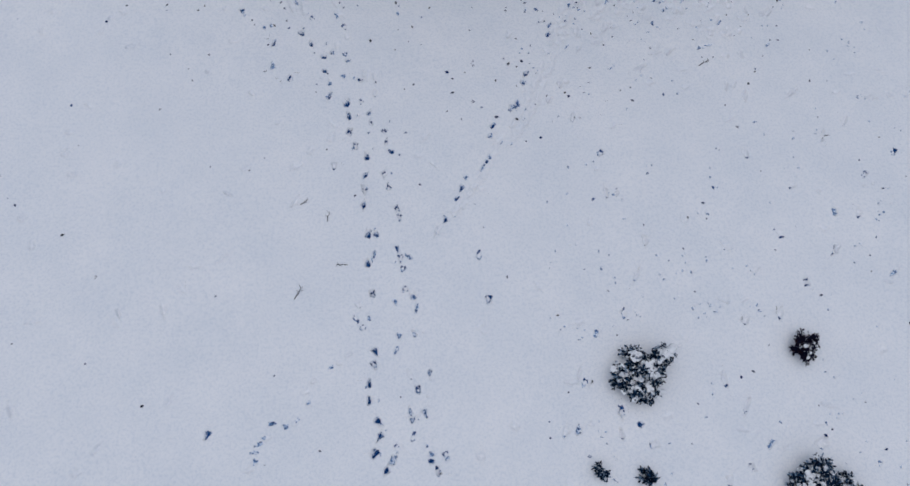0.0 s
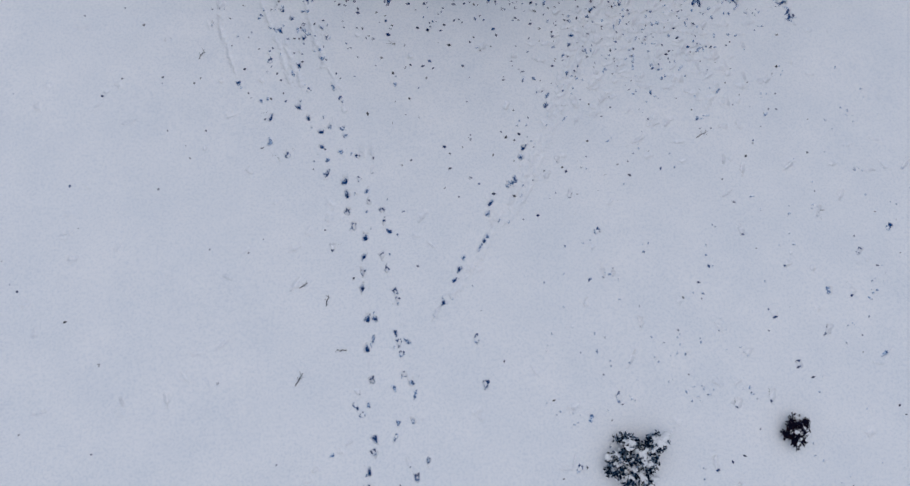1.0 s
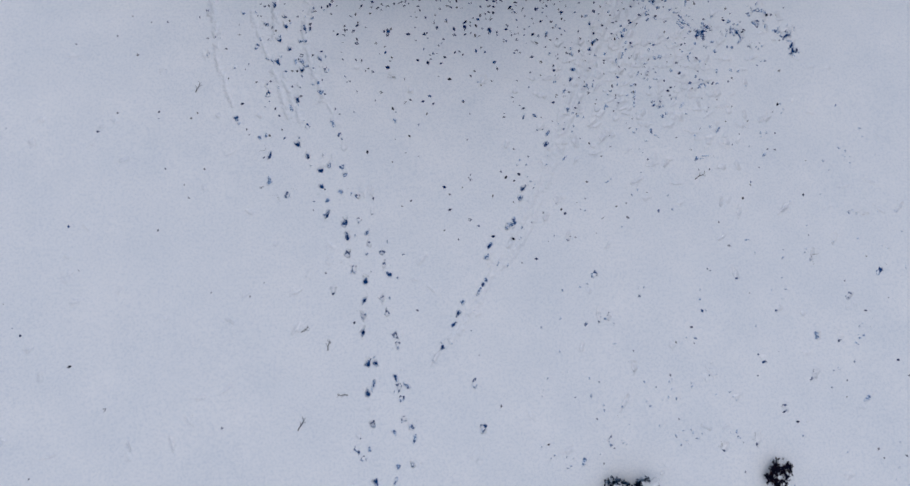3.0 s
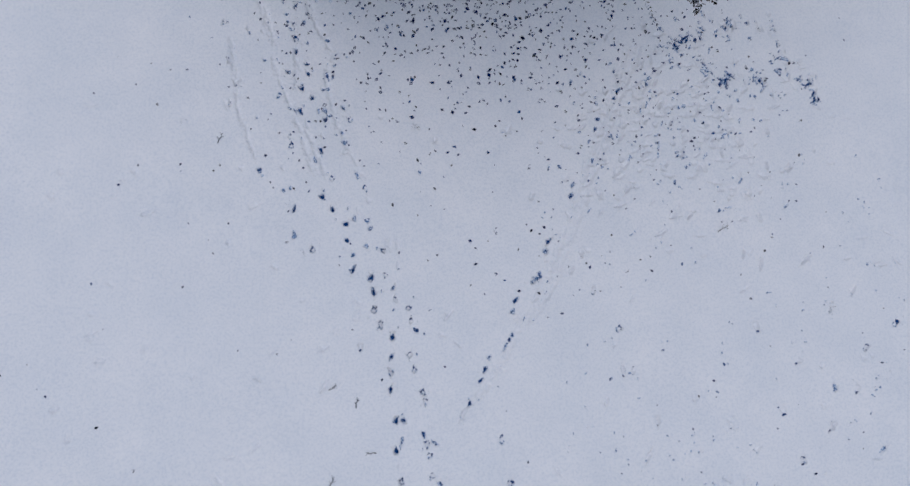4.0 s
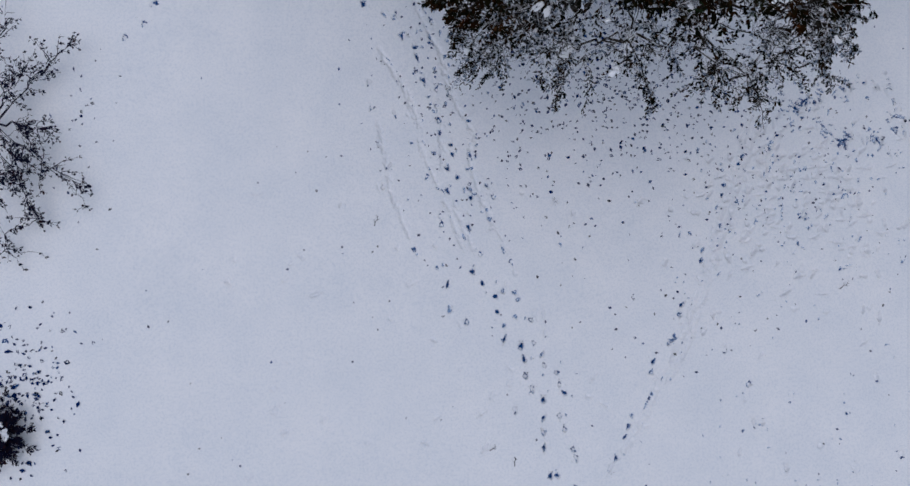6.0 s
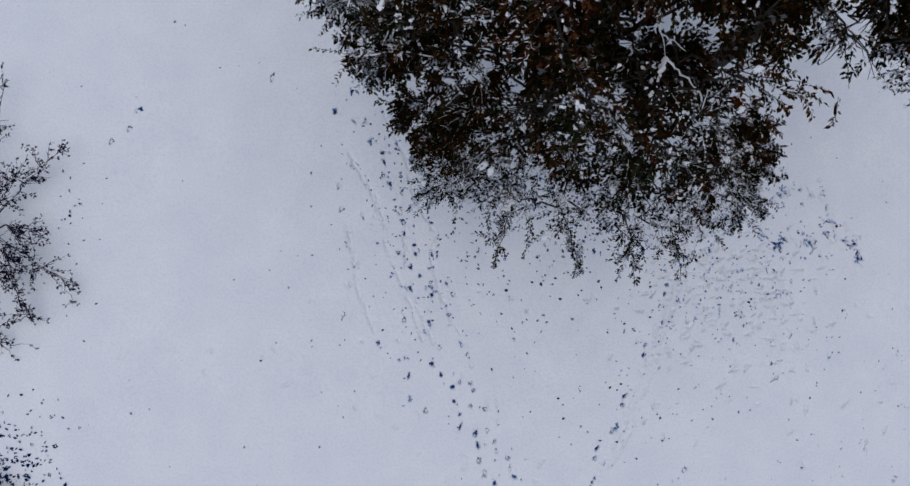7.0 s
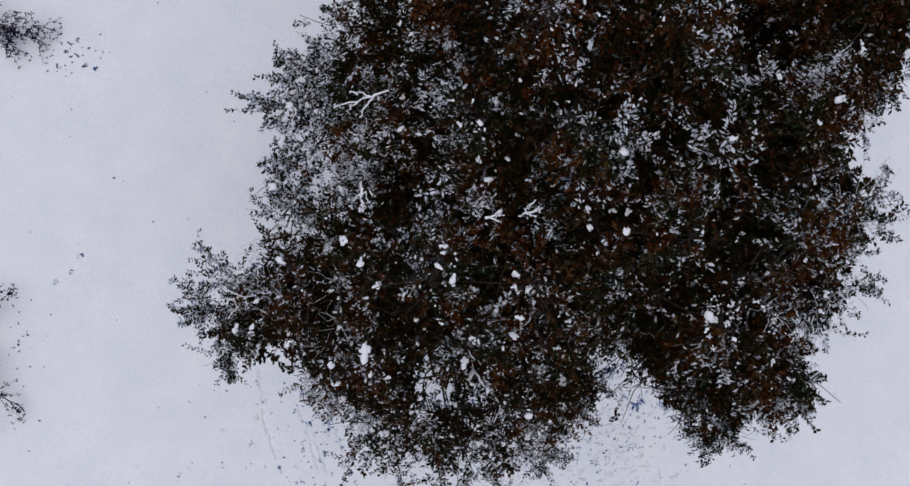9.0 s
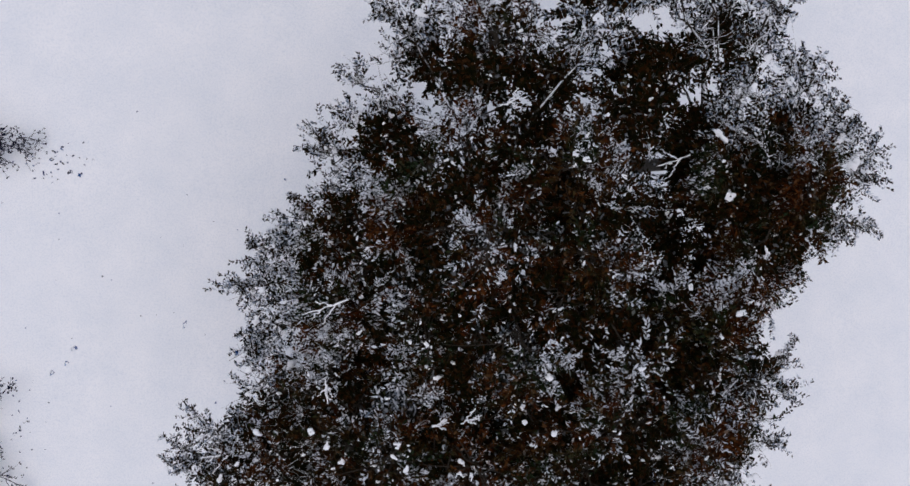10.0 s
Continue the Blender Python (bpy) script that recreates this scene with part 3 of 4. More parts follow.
def evergreen(base, top, lobes, inner, snowed, sprigs, forks, leaf_mat, label, dense=60.0, boughs_shown=()):
    """A broad evergreen: trunk, a limb to each mass of leaves, leafy twigs, and snow lying on them."""
    root = tagged(new("evergreen_tree"), label, "tree", "grove of evergreen trees")
    root.location = (base[0], base[1], 0)
    o = np.array([base[0], base[1], 0.0])
    trunk_line = branch_line((0, 0, -0.3), (0.3, 0.4, top), 0, 9, 0.12)
    v, f = tube(trunk_line, np.linspace(0.5, 0.1, 9), 10)
    mesh_object("trunk", v, f, [bark], root, smooth=True)
    # masses of leaves: x, y, z, radius, fullness, where its bough springs from, and whether it is one of the named outer ones
    full = {p: 0.27 if p[1] < 23.6 else 0.28 if at_edge(p) else 0.28 if p[0] > 13.9 and p[1] < 37.4 else 0.45 if p[1] < 25.2 or p[0] < -1.2 and p[1] < 35.6 else 1.0 for p in lobes}
    masses = [(*p, full[p], None, True) for p in lobes]
    # small clumps that fill the crown out towards its drooping tips
    for tip in sprigs:
        near = min(lobes, key=lambda p: math.dist(p[:3], tip))
        back = [t + (q - t) * 0.5 for t, q in zip(tip, near)]
        masses.append((*back, 0.55, 0.32, near[:3], False))
    # skirts of leaves hanging below the outer masses
    for x, y, z, r in lobes:
        if math.hypot(x - base[0], y - base[1]) > 4.5:
            masses.append((x + (base[0] - x) * 0.12, y + (base[1] - y) * 0.12, z - rng.uniform(2.2, 3.4), r * 0.9, 0.25, (x, y, z), False))
    # inner masses between neighbouring ones, a little lower
    for i, p in enumerate(lobes):
        for q in lobes[:i]:
            if math.dist(p[:3], q[:3]) < 4.6:
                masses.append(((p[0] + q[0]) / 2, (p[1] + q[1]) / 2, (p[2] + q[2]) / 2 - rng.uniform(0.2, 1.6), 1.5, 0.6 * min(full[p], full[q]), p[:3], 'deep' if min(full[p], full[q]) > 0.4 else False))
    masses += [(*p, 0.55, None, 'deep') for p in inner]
    masses.append((base[0], base[1], top + 0.4, 2.4, 0.9, None, False))
    # open places in the crown, where snow-laden lower boughs show through
    bare = {p for p in lobes if p[1] > 31 and rng.random() < (0.55 if p[0] < 6 and p[1] > 36 else 0.2) and not at_edge(p)}
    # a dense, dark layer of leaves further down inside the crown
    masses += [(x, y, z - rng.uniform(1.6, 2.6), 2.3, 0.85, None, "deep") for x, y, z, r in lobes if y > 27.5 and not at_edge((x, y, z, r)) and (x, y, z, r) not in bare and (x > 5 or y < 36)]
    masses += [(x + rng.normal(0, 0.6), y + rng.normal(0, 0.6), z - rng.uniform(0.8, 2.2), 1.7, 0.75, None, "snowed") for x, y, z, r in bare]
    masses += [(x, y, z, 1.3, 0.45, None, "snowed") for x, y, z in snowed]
    masses = [m for m in masses if all(math.hypot(m[0] - cx, m[1] - cy) > cr for cx, cy, cr in CLEARINGS)]
    for x, y, z, r, share, near, sort in masses:
        c = np.array([x, y, z]) - o
        h = np.clip(z - 2.5 - 0.55 * np.hypot(c[0], c[1]), 3.0, top - 1)
        a = trunk_line[np.argmin(np.abs(trunk_line[:, 2] - h))]
        if near is not None:
            a = np.array(near) - o
        line = branch_line(a, c, 0.3 if near is None else 0.0, 8)
        tubes = [tube(line, np.linspace(0.085 if near is None else 0.045, 0.03, 8), 6)]
        k = 12
        main = sort is True
        out = unit(np.array([c[0], c[1], 0.0]) + 1e-3)
        dirs = unit(rng.normal(0, 1, (k, 3)) + out * 0.5)
        dirs[:, 2] *= 0.55
        reach = rng.uniform(0.35, 0.95, (k, 1))
        far = np.arange(k)[:, None] < 4
        reach = np.where(far, rng.uniform(1.0, 1.45, (k, 1)) if main else reach, reach)
        tips = c + dirs * r * reach
        boughs = [branch_line(c + (line[-3] - c) * rng.uniform(0, 0.6), tip, 0.15, 5, 0.08) for tip in tips]
        tubes += [tube(bl, np.linspace(0.03, 0.01, 5) * (0.5 if share < 0.35 else 1), 4) for bl in boughs]
        limb = mesh_object("limb", *join(tubes), [snowy_bark if share < 0.35 else bark], root, smooth=True)
        n = int(dense * r * r * share * rng.choice([0.35, 0.6, 0.8, 1.15]))
        if sort == 'deep':
            n = int(dense * r * r * share * 1.05)
        elif (x, y, z, r) in bare:
            n = int(n * 0.4)
        d = unit(rng.normal(0, 1, (n, 3)))
        d[:, 2] = np.where(d[:, 2] < -0.3, -d[:, 2] * 0.6, d[:, 2])
        # bunched about boughs of unequal reach, so that the mass has holes and a ragged edge
        pick = np.where(rng.random(n) < 0.16, rng.integers(0, 4, n), rng.integers(4, k, n)) if main else rng.integers(0, k, n)
        centre = c + (dirs * r * reach)[pick] * rng.uniform(0.15, 0.95, (n, 1))
        start = centre + d * (np.where(far, 0.14, 0.33 if share > 0.35 else 0.22)[pick] * r * rng.uniform(0.1, 1.0, (n, 1)) ** 0.6) * [1, 1, 0.6]
        kept = np.full(n, True)
        for ox, oy, oz, o_r in OPENINGS:
            kept &= (np.hypot(start[:, 0] + o[0] - ox, start[:, 1] + o[1] - oy) > o_r) | (start[:, 2] < oz)
        for tx, ty, tr, share_left in THINNED:
            away = np.hypot(start[:, 0] + o[0] - tx, start[:, 1] + o[1] - ty)
            kept &= (away > tr * rng.uniform(0.75, 1.25, n)) | (rng.random(n) < share_left)
        n, d, pick, start = int(kept.sum()), d[kept], pick[kept], start[kept]
        if n == 0:
            continue
        way = unit(d * 0.7 + dirs[pick] * 0.8 + out * 0.2 + rng.normal(0, 0.3, (n, 3)))
        way[:, 2] = np.clip(way[:, 2], -0.6, 0.4)
        (lv, lf), (tv, tf) = sprays(start, unit(way), rng.uniform(0.4, 1.1, n), 8, *(((0.16, 0.32), (0.08, 0.15)) if sort == 'deep' else ((0.12, 0.27), (0.06, 0.13)) if share > 0.35 else ((0.1, 0.22), (0.05, 0.105))), 0.3)
        tagged(mesh_object("leaf_mass", lv, lf, [snowed_leaf if sort == "snowed" else inner_shade_leaf if sort == "deep" else edge_leaf if share < 0.35 else leaf_mat], limb, "dark evergreen and rusty brown leaves" if sort != "snowed" else "leaves under a cover of bluish snow"), kind="stuff")
        tagged(mesh_object("twig_mass", tv, tf, [snowy_bark if share < 0.35 else bark], limb), kind="stuff")
        if n > 8:
            # crumbs of snow caught among the leaves, in clusters
            k = 14 if sort is not False else 8
            hubs = start[rng.integers(0, n, k // 3)] + [0, 0, 0.12]
            at = hubs[rng.integers(0, k // 3, k)] + rng.normal(0, 0.2, (k, 3)) * [1, 1, 0.5]
            size = rng.choice([0.018, 0.025, 0.035, 0.055], k)
            # each crumb trails off in two smaller lumps along a leaf
            lean = unit(rng.normal(0, 1, (k, 3)) * [1, 1, 0.2]) * size[:, None]
            at, size = np.concatenate([at, at + lean * 1.2, at + lean * 2.3]), np.concatenate([size, size * 0.8, size * 0.5])
            tagged(mesh_object("caught_snow", *blobs(at, size, 0.6), [lump], limb, "crumbs of snow among the leaves", smooth=True), kind="stuff")
        if main:
            for _ in range(rng.poisson(7.0)):
                bl = boughs[rng.integers(0, len(boughs))]
                snow_lump(root, bl[rng.integers(1, 5)] + [0, 0, rng.uniform(0.15, r * 0.4)], rng.choice([0.025, 0.03, 0.04, 0.05, 0.075, 0.1, 0.12]))
    # bare boughs above the leaves, laden with uneven snow
    for x, y, z, turn, size in forks:
        p, turn = np.array([x, y, z]), radians(turn)
        first = branch_line(p, p + np.array([math.cos(turn), math.sin(turn), rng.uniform(-0.15, 0.1)]) * size, 0.04, 9, 0.05)
        lines = [(first, 0.045)]
        for origin, bend, long in ((2, rng.uniform(0.4, 0.8), rng.uniform(0.4, 0.7)), (3, -rng.uniform(0.5, 0.9), rng.uniform(0.35, 0.6)), (5, 0.5, 0.25)):
            way = np.array([math.cos(turn + bend), math.sin(turn + bend), rng.uniform(-0.15, 0.1)])
            lines.append((branch_line(first[origin], first[origin] + way * long * size, 0.04, 9, 0.05), 0.045))
        laden_bough(root, o, lines)
    for bough in boughs_shown:
        laden_bough(root, o, [(branch_line(a, b, 0.04, 12, 0.04), thick) for a, b, thick in bough])
    # drooping sprigs that stand out from the crown's edge
    for tip in sprigs:
        tip = np.array(tip) - o
        near = min(lobes, key=lambda p: math.dist(p[:3], tip + o))
        bl = branch_line(np.array(near[:3]) - o, tip, 0.25, 9, 0.05)
        limb = mesh_object("sprig", *tube(bl, np.linspace(0.025, 0.008, 9), 5), [bark], root, smooth=True)
        n = 20
        w = rng.uniform(0.1, 0.95, n)
        at = np.stack([np.interp(w, np.linspace(0, 1, 9), bl[:, i]) for i in range(3)], -1) + rng.normal(0, 0.06, (n, 3))
        way = unit(unit(bl[-1] - bl[-3]) * 0.9 + rng.normal(0, 0.7, (n, 3)) + [0, 0, -0.25])
        (lv, lf), (tv, tf) = sprays(at, way, (0.5 - 0.35 * w) * rng.uniform(0.7, 1.3, n), 5, (0.09, 0.2), (0.045, 0.09), 0.25)
        tagged(mesh_object("leaf_mass", lv, lf, [edge_leaf], limb), kind="stuff")
        tagged(mesh_object("twig_mass", tv, tf, [snowy_bark], limb), kind="stuff")
    return root


# places where the upper leaves stand open above snow-laden boughs: x, y, height of the leaves below, radius
OPENINGS = [(3.3, 27.5, 15.1, 1.0), (4.3, 26.6, 15.2, 0.6), (1.8, 27.7, 13.4, 0.95), (2.9, 29.2, 15.6, 0.5), (12.7, 43.2, 12.0, 0.95), (12.2, 48.6, 12.0, 0.85)]
# thin places in the crowns: x, y, radius, share of the leafy twigs left
THINNED = [(8.7, 28.6, 1.2, 0.12), (9.6, 28.0, 1.1, 0.12), (10.3, 27.0, 1.2, 0.06), (6.7, 28.0, 0.6, 0.4), (5.7, 26.2, 1.2, 0.35), (9.1, 31.9, 0.9, 0.25), (7.5, 30.9, 0.6, 0.35), (15.8, 36.1, 1.1, 0.45), (16.0, 33.2, 1.1, 0.45), (15.7, 31.0, 1.0, 0.4), (13.9, 32.4, 0.8, 0.4), (12.0, 33.0, 0.6, 0.4), (15.5, 29.0, 0.9, 0.6), (11.3, 38.9, 1.0, 0.25), (9.0, 44.5, 0.8, 0.3), (10.8, 42.4, 0.8, 0.4), (16.8, 45.5, 0.8, 0.3), (18.9, 42.9, 1.6, 0.5)]
THINNED += [(8.1, 26.1, 1.0, 0.5), (-0.5, 23.8, 1.2, 0.6), (1.7, 23.9, 1.3, 0.65), (4.0, 23.6, 1.3, 0.6), (5.8, 24.8, 1.3, 0.4), (-3.8, 28.3, 0.9, 0.2), (-2.8, 29.6, 0.9, 0.35), (-1.2, 26.4, 1.2, 0.4), (1.0, 25.7, 1.2, 0.45), (2.7, 25.6, 1.0, 0.65), (4.4, 26.4, 1.0, 0.45)]
# gaps between the crowns, down to the snow: x, y, radius
CLEARINGS = [(12.2, 48.7, 0.9), (12.7, 43.4, 1.15)]
GROVE_FRONT = [(8.7, 25.3, 9.5, 1.0), (8.9, 26.9, 10.5, 0.9), (-3.6, 25.3, 6.0, 0.9), (-3.8, 27.2, 6.5, 0.9), (-3.9, 29.0, 6.0, 0.9), (11.4, 25.0, 4.8, 0.8), (-2.6, 25.0, 10.0, 0.9), (-6.7, 30.0, 15.4, 1.1), (-6.3, 28.3, 15.1, 0.9), (2.4, 23.0, 13.4, 1.2), (5.1, 22.7, 10.6, 1.1), (0.4, 23.5, 12.2, 1.2), (-1.1, 23.9, 10.0, 1.1), (7.0, 23.6, 12.4, 1.1), (-2.3, 25.9, 9.4, 1.2), (5.8, 24.6, 13.7, 1.4), (3.0, 24.7, 15.3, 2.1), (0.5, 26.2, 16.7, 2.1), (5.0, 26.8, 16.9, 2.0), (-1.1, 26.9, 13.0, 1.5), (-5.3, 29.3, 15.6, 1.4), (-6.0, 31.3, 15.9, 1.5), (-3.3, 31.0, 17.7, 2.1), (-0.6, 29.2, 18.7, 2.2), (2.9, 29.9, 19.6, 2.1), (6.1, 29.6, 19.2, 2.1), (1.4, 32.3, 20.5, 2.3), (4.6, 32.2, 21.0, 2.3), (-3.8, 34.1, 17.0, 1.9), (-1.1, 34.6, 18.4, 2.1), (-3.7, 29.5, 15.6, 1.3), (-3.2, 28.3, 11.4, 1.2), (7.7, 25.6, 11.6, 0.9), (-0.3, 32.0, 18.7, 1.9)]
GROVE_EAST = [(9.7, 28.6, 17.4, 1.7), (11.8, 27.0, 17.6, 1.6), (12.9, 26.3, 17.3, 1.4), (13.7, 27.7, 17.9, 1.2), (14.8, 29.2, 18.5, 1.1), (13.5, 29.5, 19.9, 2.1), (10.8, 31.0, 21.0, 2.2), (14.7, 31.8, 20.7, 1.8), (16.5, 32.1, 18.7, 1.3), (16.7, 34.7, 18.7, 1.3), (12.4, 33.9, 22.4, 2.3), (15.3, 35.1, 20.8, 1.7), (9.4, 33.9, 21.8, 2.2), (13.5, 37.2, 21.3, 1.9), (7.6, 32.2, 20.9, 2.0), (6.7, 34.6, 20.9, 2.0), (12.0, 37.9, 20.4, 1.8)]
GROVE_BACK = [(-3.0, 36.3, 16.4, 1.2), (-3.6, 39.4, 16.2, 1.0), (-3.9, 37.9, 16.6, 1.6), (-1.5, 40.3, 16.9, 1.8), (-1.1, 43.4, 16.8, 1.7), (0.8, 45.8, 17.5, 1.8), (1.8, 48.3, 18.4, 1.8), (1.5, 41.4, 19.5, 2.2), (-0.4, 37.3, 18.8, 2.0), (2.7, 37.5, 20.9, 2.3), (5.9, 36.8, 22.7, 2.1), (4.6, 40.4, 22.3, 2.3), (3.9, 44.2, 20.8, 2.2), (4.9, 47.6, 20.7, 2.2), (7.3, 43.2, 22.4, 2.0), (8.4, 40.1, 22.4, 2.0), (8.2, 47.9, 21.4, 2.1), (3.5, 50.7, 19.7, 2.0), (10.2, 36.3, 22.1, 1.7), (9.4, 41.9, 20.9, 1.7), (3.1, 35.7, 20.2, 1.9), (6.6, 50.9, 20.8, 2.0)]
GROVE_FAR = [(14.2, 46.1, 19.5, 2.0), (17.0, 46.4, 18.9, 1.9), (18.7, 44.4, 18.6, 1.6), (19.7, 43.1, 18.7, 1.3), (18.9, 41.4, 18.8, 1.2), (16.9, 42.9, 20.3, 2.0), (15.1, 40.0, 20.1, 1.8), (16.9, 41.0, 19.5, 1.4), (12.9, 49.8, 19.4, 1.9), (15.6, 49.5, 18.8, 1.9), (10.8, 50.8, 20.1, 1.8), (16.5, 37.9, 19.0, 0.9), (14.2, 43.1, 18.9, 1.5)]
LADEN = [
    [((2.9, 30.1, 16.2), (3.38, 27.9, 15.5), 0.05), ((3.38, 27.9, 15.5), (2.84, 26.95, 16.1), 0.12), ((3.4, 27.9, 15.5), (4.41, 26.69, 15.63), 0.055), ((4.41, 26.69, 15.63), (5.0, 25.4, 14.6), 0.04), ((3.2, 28.6, 15.8), (3.9, 28.0, 15.9), 0.03)],
    [((3.0, 29.3, 14.6), (2.65, 28.3, 13.7), 0.05), ((2.65, 28.3, 13.7), (1.03, 27.56, 13.72), 0.055), ((2.65, 28.3, 13.7), (1.46, 26.89, 13.6), 0.06), ((2.65, 28.3, 13.7), (2.3, 27.6, 13.7), 0.03)],
]
GROVE = GROVE_FRONT + GROVE_EAST + GROVE_BACK + GROVE_FAR
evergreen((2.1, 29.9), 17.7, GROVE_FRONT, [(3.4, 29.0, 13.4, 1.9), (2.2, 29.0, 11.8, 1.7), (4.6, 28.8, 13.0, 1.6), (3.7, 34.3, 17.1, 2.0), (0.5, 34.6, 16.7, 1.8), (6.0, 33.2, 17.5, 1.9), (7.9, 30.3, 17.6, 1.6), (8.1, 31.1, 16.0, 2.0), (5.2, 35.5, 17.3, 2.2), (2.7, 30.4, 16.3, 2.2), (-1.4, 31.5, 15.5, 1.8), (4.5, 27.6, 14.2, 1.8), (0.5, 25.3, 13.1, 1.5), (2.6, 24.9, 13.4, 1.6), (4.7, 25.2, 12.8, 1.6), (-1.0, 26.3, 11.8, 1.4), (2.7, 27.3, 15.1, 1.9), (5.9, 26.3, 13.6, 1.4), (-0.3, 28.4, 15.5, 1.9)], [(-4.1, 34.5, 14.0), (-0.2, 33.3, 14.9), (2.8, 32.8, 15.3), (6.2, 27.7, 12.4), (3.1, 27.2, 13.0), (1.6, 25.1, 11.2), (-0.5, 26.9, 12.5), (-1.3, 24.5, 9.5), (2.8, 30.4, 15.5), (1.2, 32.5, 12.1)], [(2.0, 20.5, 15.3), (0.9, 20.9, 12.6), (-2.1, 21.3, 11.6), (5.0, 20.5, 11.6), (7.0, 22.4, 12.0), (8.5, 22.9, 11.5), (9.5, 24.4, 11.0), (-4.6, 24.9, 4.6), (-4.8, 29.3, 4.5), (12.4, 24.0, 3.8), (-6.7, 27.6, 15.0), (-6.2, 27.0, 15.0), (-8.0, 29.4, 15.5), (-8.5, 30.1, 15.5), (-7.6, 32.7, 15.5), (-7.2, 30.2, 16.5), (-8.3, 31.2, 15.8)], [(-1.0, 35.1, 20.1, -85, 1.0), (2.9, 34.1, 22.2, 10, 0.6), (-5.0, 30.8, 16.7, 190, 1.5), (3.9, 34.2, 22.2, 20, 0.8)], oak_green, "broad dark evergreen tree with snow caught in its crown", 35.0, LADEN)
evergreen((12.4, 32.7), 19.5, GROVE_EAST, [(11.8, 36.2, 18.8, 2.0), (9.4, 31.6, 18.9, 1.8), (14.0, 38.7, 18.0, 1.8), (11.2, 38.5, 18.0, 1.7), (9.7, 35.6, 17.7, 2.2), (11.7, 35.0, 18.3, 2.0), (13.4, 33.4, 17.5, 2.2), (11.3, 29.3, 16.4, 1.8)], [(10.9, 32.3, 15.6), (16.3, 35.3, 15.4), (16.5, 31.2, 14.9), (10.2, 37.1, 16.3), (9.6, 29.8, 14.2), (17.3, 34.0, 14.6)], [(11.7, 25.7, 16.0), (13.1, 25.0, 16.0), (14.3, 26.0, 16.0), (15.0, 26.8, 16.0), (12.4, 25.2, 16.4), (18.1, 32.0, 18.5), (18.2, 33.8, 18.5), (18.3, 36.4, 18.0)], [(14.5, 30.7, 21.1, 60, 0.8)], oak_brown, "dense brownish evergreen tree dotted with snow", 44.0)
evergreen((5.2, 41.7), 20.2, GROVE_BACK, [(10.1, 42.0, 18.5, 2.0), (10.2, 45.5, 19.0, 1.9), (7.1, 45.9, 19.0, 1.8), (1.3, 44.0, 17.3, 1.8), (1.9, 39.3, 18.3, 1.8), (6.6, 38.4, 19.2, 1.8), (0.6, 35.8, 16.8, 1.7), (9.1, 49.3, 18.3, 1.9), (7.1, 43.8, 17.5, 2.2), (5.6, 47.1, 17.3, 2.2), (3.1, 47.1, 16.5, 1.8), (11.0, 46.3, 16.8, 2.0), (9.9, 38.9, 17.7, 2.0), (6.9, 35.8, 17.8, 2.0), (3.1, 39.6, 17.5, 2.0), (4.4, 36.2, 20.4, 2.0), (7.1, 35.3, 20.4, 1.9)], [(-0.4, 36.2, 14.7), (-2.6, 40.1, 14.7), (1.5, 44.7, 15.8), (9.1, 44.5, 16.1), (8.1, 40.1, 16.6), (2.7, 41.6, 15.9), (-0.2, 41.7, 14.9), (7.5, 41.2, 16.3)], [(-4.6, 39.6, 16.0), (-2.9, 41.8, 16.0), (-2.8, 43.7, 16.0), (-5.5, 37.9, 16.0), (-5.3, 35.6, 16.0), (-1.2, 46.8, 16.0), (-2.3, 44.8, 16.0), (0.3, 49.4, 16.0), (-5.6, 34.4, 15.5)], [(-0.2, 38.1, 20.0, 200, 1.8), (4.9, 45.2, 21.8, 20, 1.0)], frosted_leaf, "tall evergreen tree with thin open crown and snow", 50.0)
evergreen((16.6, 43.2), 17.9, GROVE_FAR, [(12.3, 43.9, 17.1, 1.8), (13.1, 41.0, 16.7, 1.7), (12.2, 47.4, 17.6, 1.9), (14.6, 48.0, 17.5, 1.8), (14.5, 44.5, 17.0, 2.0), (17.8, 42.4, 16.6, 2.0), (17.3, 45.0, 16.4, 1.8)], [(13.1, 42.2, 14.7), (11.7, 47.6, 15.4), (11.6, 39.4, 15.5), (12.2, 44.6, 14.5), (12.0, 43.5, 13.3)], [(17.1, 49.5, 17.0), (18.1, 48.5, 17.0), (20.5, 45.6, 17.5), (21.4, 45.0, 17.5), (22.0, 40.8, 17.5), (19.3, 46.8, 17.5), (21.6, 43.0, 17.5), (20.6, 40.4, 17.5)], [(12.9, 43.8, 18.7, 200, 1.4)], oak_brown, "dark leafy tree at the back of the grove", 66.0)


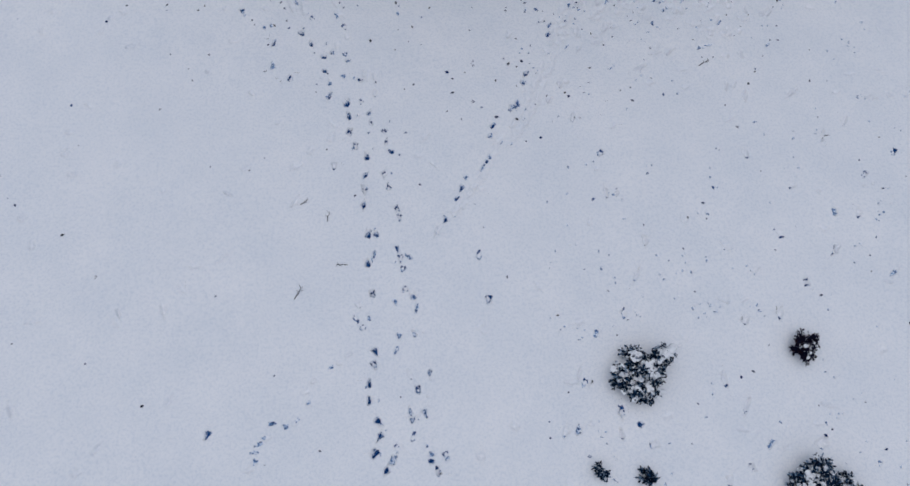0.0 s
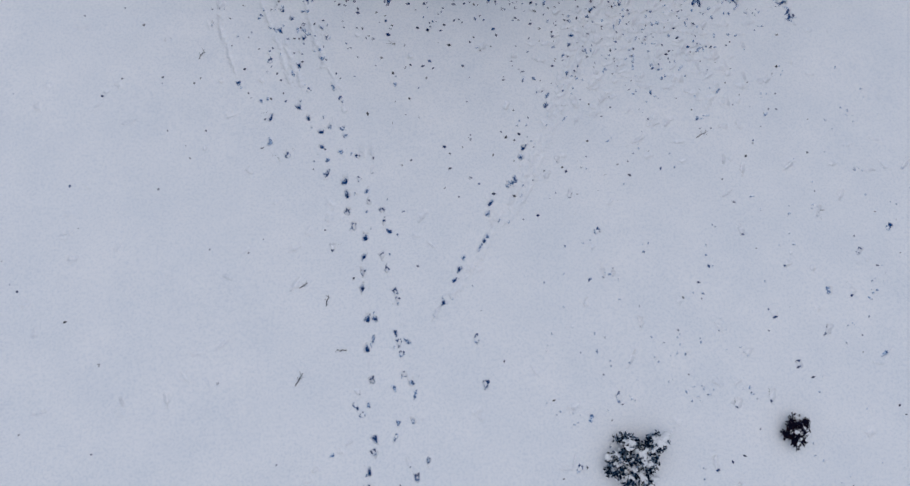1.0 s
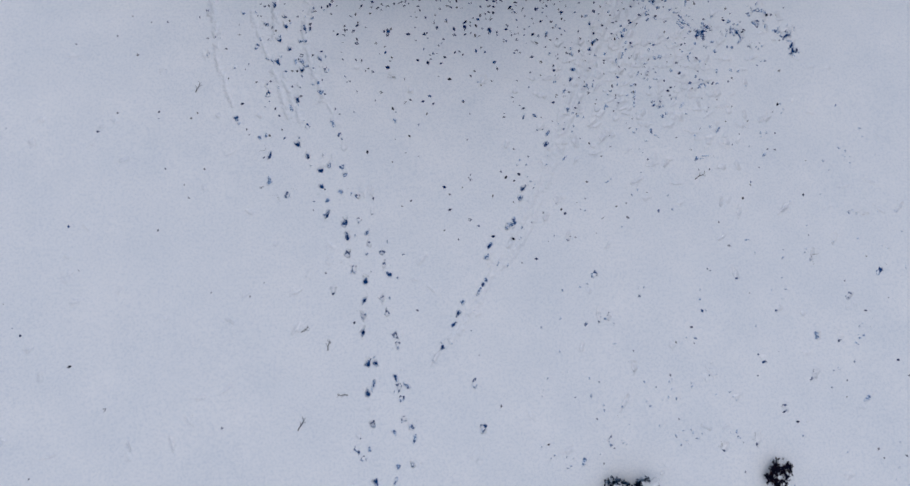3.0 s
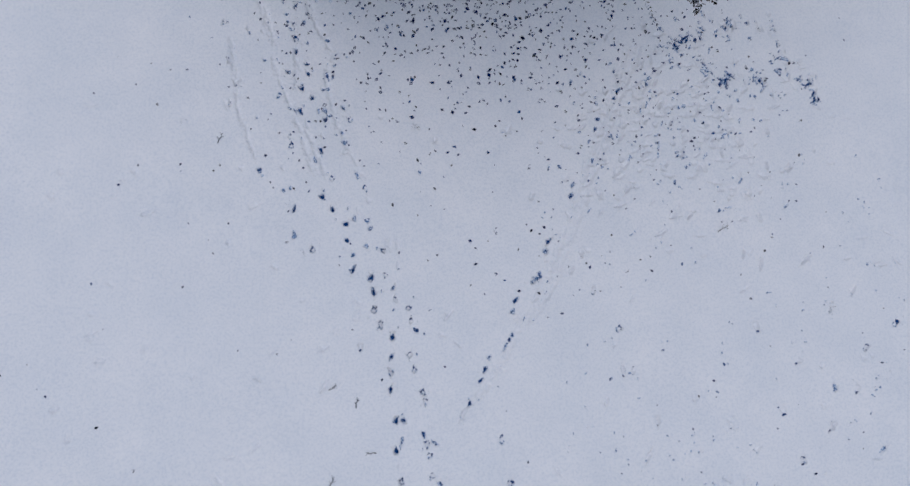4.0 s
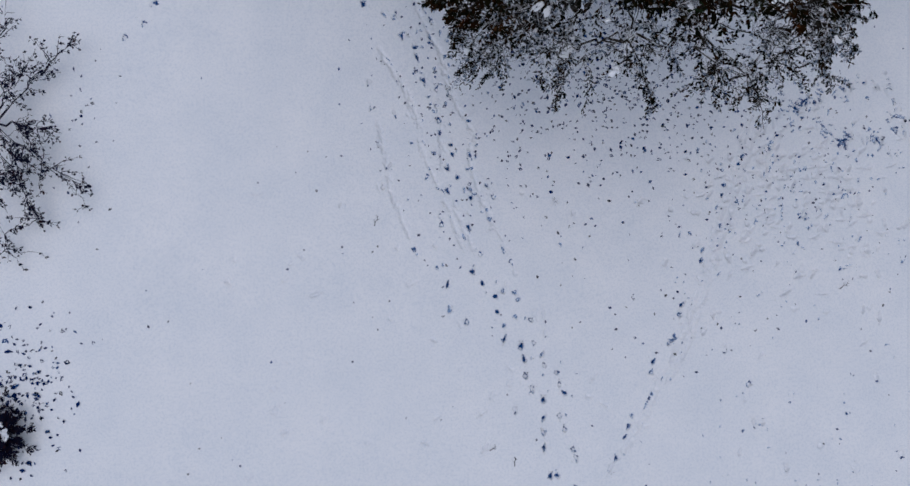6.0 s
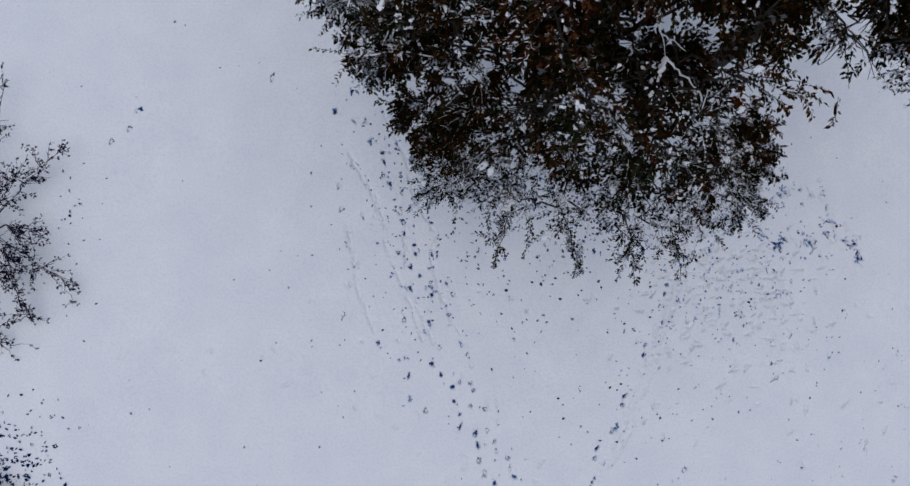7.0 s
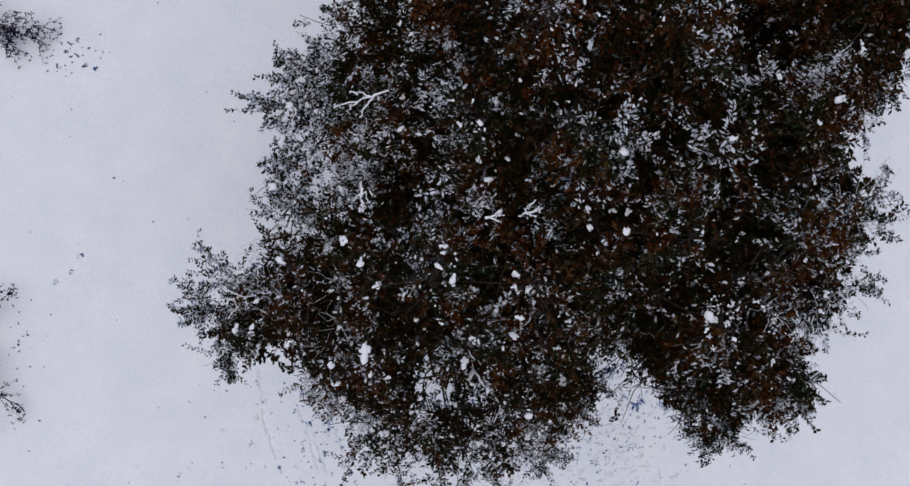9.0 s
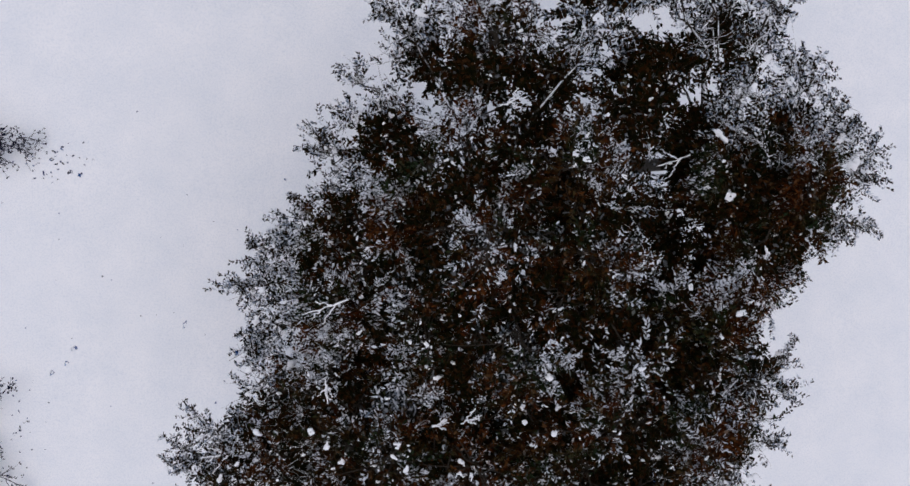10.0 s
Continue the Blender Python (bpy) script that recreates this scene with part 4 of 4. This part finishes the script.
# ---- low shrubs at the western edge, with few dry leaves ----
def sparse_shrub(base, height, tips, label, leafy=1.0):
    root = tagged(new("shrub"), label, "shrub")
    root.location = (base[0], base[1], 0)
    o = np.array([base[0], base[1], 0.0])
    line = branch_line((0, 0, -0.2), (0.2, 0.1, height), 0, 7, 0.1)
    mesh_object("trunk", *tube(line, np.linspace(0.12, 0.05, 7), 9), [cold_bark], root, smooth=True)
    for x, y, z in tips:
        tip = np.array([x, y, z]) - o
        start = line[rng.integers(2, 6)]
        main = branch_line(start, tip, 0.25, 10, 0.14)
        tubes, starts, ways, lens = [tube(main, np.linspace(0.06, 0.012, 10), 6)], [], [], []
        for k in range(3, 10):
            for _ in range(3):
                d = unit(unit(main[-1] - main[0]) * 0.8 + rng.normal(0, 0.6, 3) * [1, 1, 0.45])
                e = main[k] + d * rng.uniform(0.5, 1.3)
                bl = branch_line(main[k], e, 0.06, 5, 0.06)
                tubes.append(tube(bl, np.linspace(0.022, 0.006, 5), 4))
                for m in range(int(rng.poisson(3.4 * leafy))):
                    starts.append(bl[rng.integers(1, 5)])
                    ways.append(unit(d + rng.normal(0, 0.6, 3)))
                    lens.append(rng.uniform(0.15, 0.5))
        limb = mesh_object("limb", *join(tubes), [cold_bark], root, smooth=True)
        # snow lying along the upper side of the limb, in broken lengths
        for k in rng.choice(np.arange(1, 7), 3, replace=False):
            mesh_object("snow_strip", *tube(main[k:k + 3] + [0, 0, 0.04], np.array([0.01, 0.035, 0.01]) * rng.uniform(0.7, 1.3), 6), [lump], limb, "strip of snow along the limb", smooth=True)
        (lv, lf), (tv, tf) = sprays(np.array(starts), np.array(ways), np.array(lens), 2, (0.1, 0.2), (0.06, 0.12), 0.2)
        tagged(mesh_object("leaf_mass", lv, lf, [hedge_leaf], limb, "scattered dry dark leaves"), kind="stuff")
        tagged(mesh_object("twig_mass", tv, tf, [cold_bark], limb), kind="stuff")
    return root


sparse_shrub((-26.2, 24.6), 1.5, [(-22.6, 28.2, 0.9), (-22.5, 21.9, 0.7), (-24.0, 20.2, 0.7), (-25.5, 18.9, 0.6), (-23.6, 24.3, 0.9), (-24.4, 27.0, 1.1), (-25.2, 31.5, 0.9), (-24.6, 22.4, 0.9), (-28.6, 27.5, 1.0), (-29.0, 22.6, 1.0)], "low spreading thin-branched shrub with a few dry leaves", 0.75)
sparse_shrub((-25.0, 43.9), 0.9, [(-21.2, 43.0, 0.4), (-20.9, 43.8, 0.5), (-22.6, 42.6, 0.5), (-24.2, 45.8, 0.7), (-27.6, 44.8, 0.8)], "low bare shrub with clustered dark leaves", 0.7)


# ---- bushes under snow ----
def snowy_bush(x, y, r, h, label, lumps=26, leaf_mat=shrub_leaf, thick=1.0, lobed=()):
    root = tagged(new("bush"), label, "bush", "bushes in the snow")
    root.location = (x, y, 0)
    for cx, cy, cr in ((0, 0, r), *lobed):
        k = int(22 * cr / 0.5)
        stems, starts, ways = [], [], []
        for _ in range(k):
            a, q = rng.uniform(0, 6.28), cr * rng.uniform(0.02, 1.0) ** 0.5 * rng.uniform(0.75, 1.1)
            tip = np.array([cx + q * math.cos(a), cy + q * math.sin(a), h * (1.05 - 0.75 * (q / cr) ** 2) * rng.uniform(0.8, 1.1)])
            bl = branch_line((cx * 0.6, cy * 0.6, -0.05), tip, 0.08, 6, 0.03)
            stems.append(tube(bl, np.linspace(0.025, 0.007, 6), 4))
            for _ in range(int(7 * thick) + 1):
                starts.append(bl[rng.integers(3, 6)] + rng.normal(0, 0.03, 3))
                ways.append(unit(unit(bl[-1] - bl[2]) + rng.normal(0, 0.5, 3)))
        stem = mesh_object("stems", *join(stems), [cold_bark], root, smooth=True)
        (lv, lf), (tv, tf) = sprays(np.array(starts), np.array(ways), rng.uniform(0.12, 0.3, len(starts)), 5, (0.09, 0.18), (0.045, 0.085), 0.1)
        tagged(mesh_object("leaf_mass", lv, lf, [leaf_mat], stem, "small dark leaves"), kind="stuff")
        tagged(mesh_object("twig_mass", tv, tf, [cold_bark], stem), kind="stuff")
        for _ in range(int(0.7 * lumps * cr / r)):
            a, q = rng.uniform(0, 6.28), cr * rng.uniform(0, 0.85) ** 0.6
            snow_lump(root, (cx + q * math.cos(a), cy + q * math.sin(a), h * (1.06 - 0.75 * (q / cr) ** 2)), rng.choice([0.04, 0.06, 0.085, 0.115, 0.15]) * min(1.0, r / 0.5))
    return root


snowy_bush(9.52, 0.72, 0.6, 0.8, "ragged dark bush half buried under lumps of snow", 56, thick=0.8, lobed=((0.45, 0.1, 0.5), (-0.4, -0.05, 0.45), (0.3, -0.55, 0.4), (1.15, 0.72, 0.3), (-0.2, -0.5, 0.35), (-0.05, 0.72, 0.26), (0.8, 0.4, 0.3)))
snowy_bush(16.35, 1.66, 0.3, 0.6, "small dark reddish bush with little snow", 9, hedge_leaf, 0.34, ((0.28, 0.3, 0.26), (0.1, -0.25, 0.2)))
snowy_bush(15.72, -3.49, 0.85, 0.8, "dark bush with snow lying among its twigs", 60, thick=0.8, lobed=((0.3, 0.55, 0.4), (-0.5, -0.2, 0.4)))
snowy_bush(16.90, -3.89, 0.7, 0.6, "low spreading bush with snow among its twigs", 48)
snowy_bush(7.80, -2.80, 0.22, 0.25, "tuft of dark twigs sticking out of the snow", 3, thick=0.4)
snowy_bush(9.58, -3.07, 0.22, 0.25, "tuft of dark twigs sticking out of the snow", 3, thick=0.4)
snowy_bush(-26.33, 10.69, 1.8, 1.1, "brown leafy bush with patches of snow", 30, hedge_leaf)


# ---- fallen twigs ----
def fallen_twig(x, y, turn, size):
    pieces = []
    main = branch_line((0, 0, 0.02), (size, 0, 0.05), 0.02, 6, 0.02)
    pieces.append(tube(main, np.linspace(0.018, 0.006, 6), 5))
    for k, s in ((2, 1), (3, -1), (4, 1)):
        pieces.append(tube(branch_line(main[k], main[k] + np.array([0.35, 0.4 * s, 0.05]) * size * 0.6, 0.01, 4, 0.01), np.linspace(0.011, 0.004, 4), 4))
    ob = mesh_object("fallen_twig", *join(pieces), [cold_bark], smooth=True)
    ob.matrix_world = pose(x, y, 0.0 + float(relief(np.float64(x), np.float64(y))), 0, 0, turn)
    return tagged(ob, "thin forked dark twig lying on the snow", "twig", "twigs on the snow")


for x, y, turn, size in [(-2.6, 7.4, 80, 0.45), (-3.8, 4.1, 60, 0.6), (-1.75, 5.5, 175, 0.45), (-3.76, 8.19, 30, 0.4), (-8.7, 19.2, 65, 0.5), (14.2, 14.9, 30, 0.6)]:
    fallen_twig(x, y, turn, size)


# ---- leaves fallen on the snow ----
def leaf_litter():
    """Leaves of several sizes, thickest round the grove's southern foot and thinning outwards."""
    sets = [(rng.normal((3.4, 27.2), (4.1, 3.3), (1500, 2)), 1.0), (rng.normal((11.6, 22.6), (3.6, 2.8), (260, 2)), 0.9), (rng.normal((-5.6, 23.0), (2.4, 5.0), (110, 2)), 0.85),
            (rng.normal((-25.0, 12.4), (1.1, 1.6), (260, 2)), 1.25), (rng.normal((-22.4, 25.0), (0.9, 3.0), (36, 2)), 1.1), (rng.normal((-19.6, 42.2), (0.9, 0.6), (45, 2)), 1.2),
            (rng.uniform((-2, 12), (12, 20), (60, 2)), 0.8), (rng.uniform((6, -5), (25, 19), (70, 2)), 0.8), (rng.uniform((-28, -5), (26, 46), (190, 2)), 0.75)]
    p = np.concatenate([a for a, _ in sets])
    n = len(p)
    base = np.column_stack([p, relief(p[:, 0], p[:, 1]) + 0.015])
    a = rng.uniform(0, 6.28, n)
    way = unit(np.column_stack([np.cos(a), np.sin(a), rng.uniform(-0.02, 0.3, n)]))
    normal = unit(rng.normal(0, 0.3, (n, 3)) + [0, 0, 1.0])
    size = np.clip(rng.lognormal(-1.9, 0.32, n), 0.06, 0.26) * np.concatenate([np.full(len(q), k) for q, k in sets])
    v, f = leaves(base, way, normal, size, size * rng.uniform(0.45, 0.75, n))
    ob = mesh_object("fallen_leaves", v, f, [litter])
    return tagged(ob, "dark curled leaves scattered on the snow under the trees", "leaves", kind="stuff")


leaf_litter()
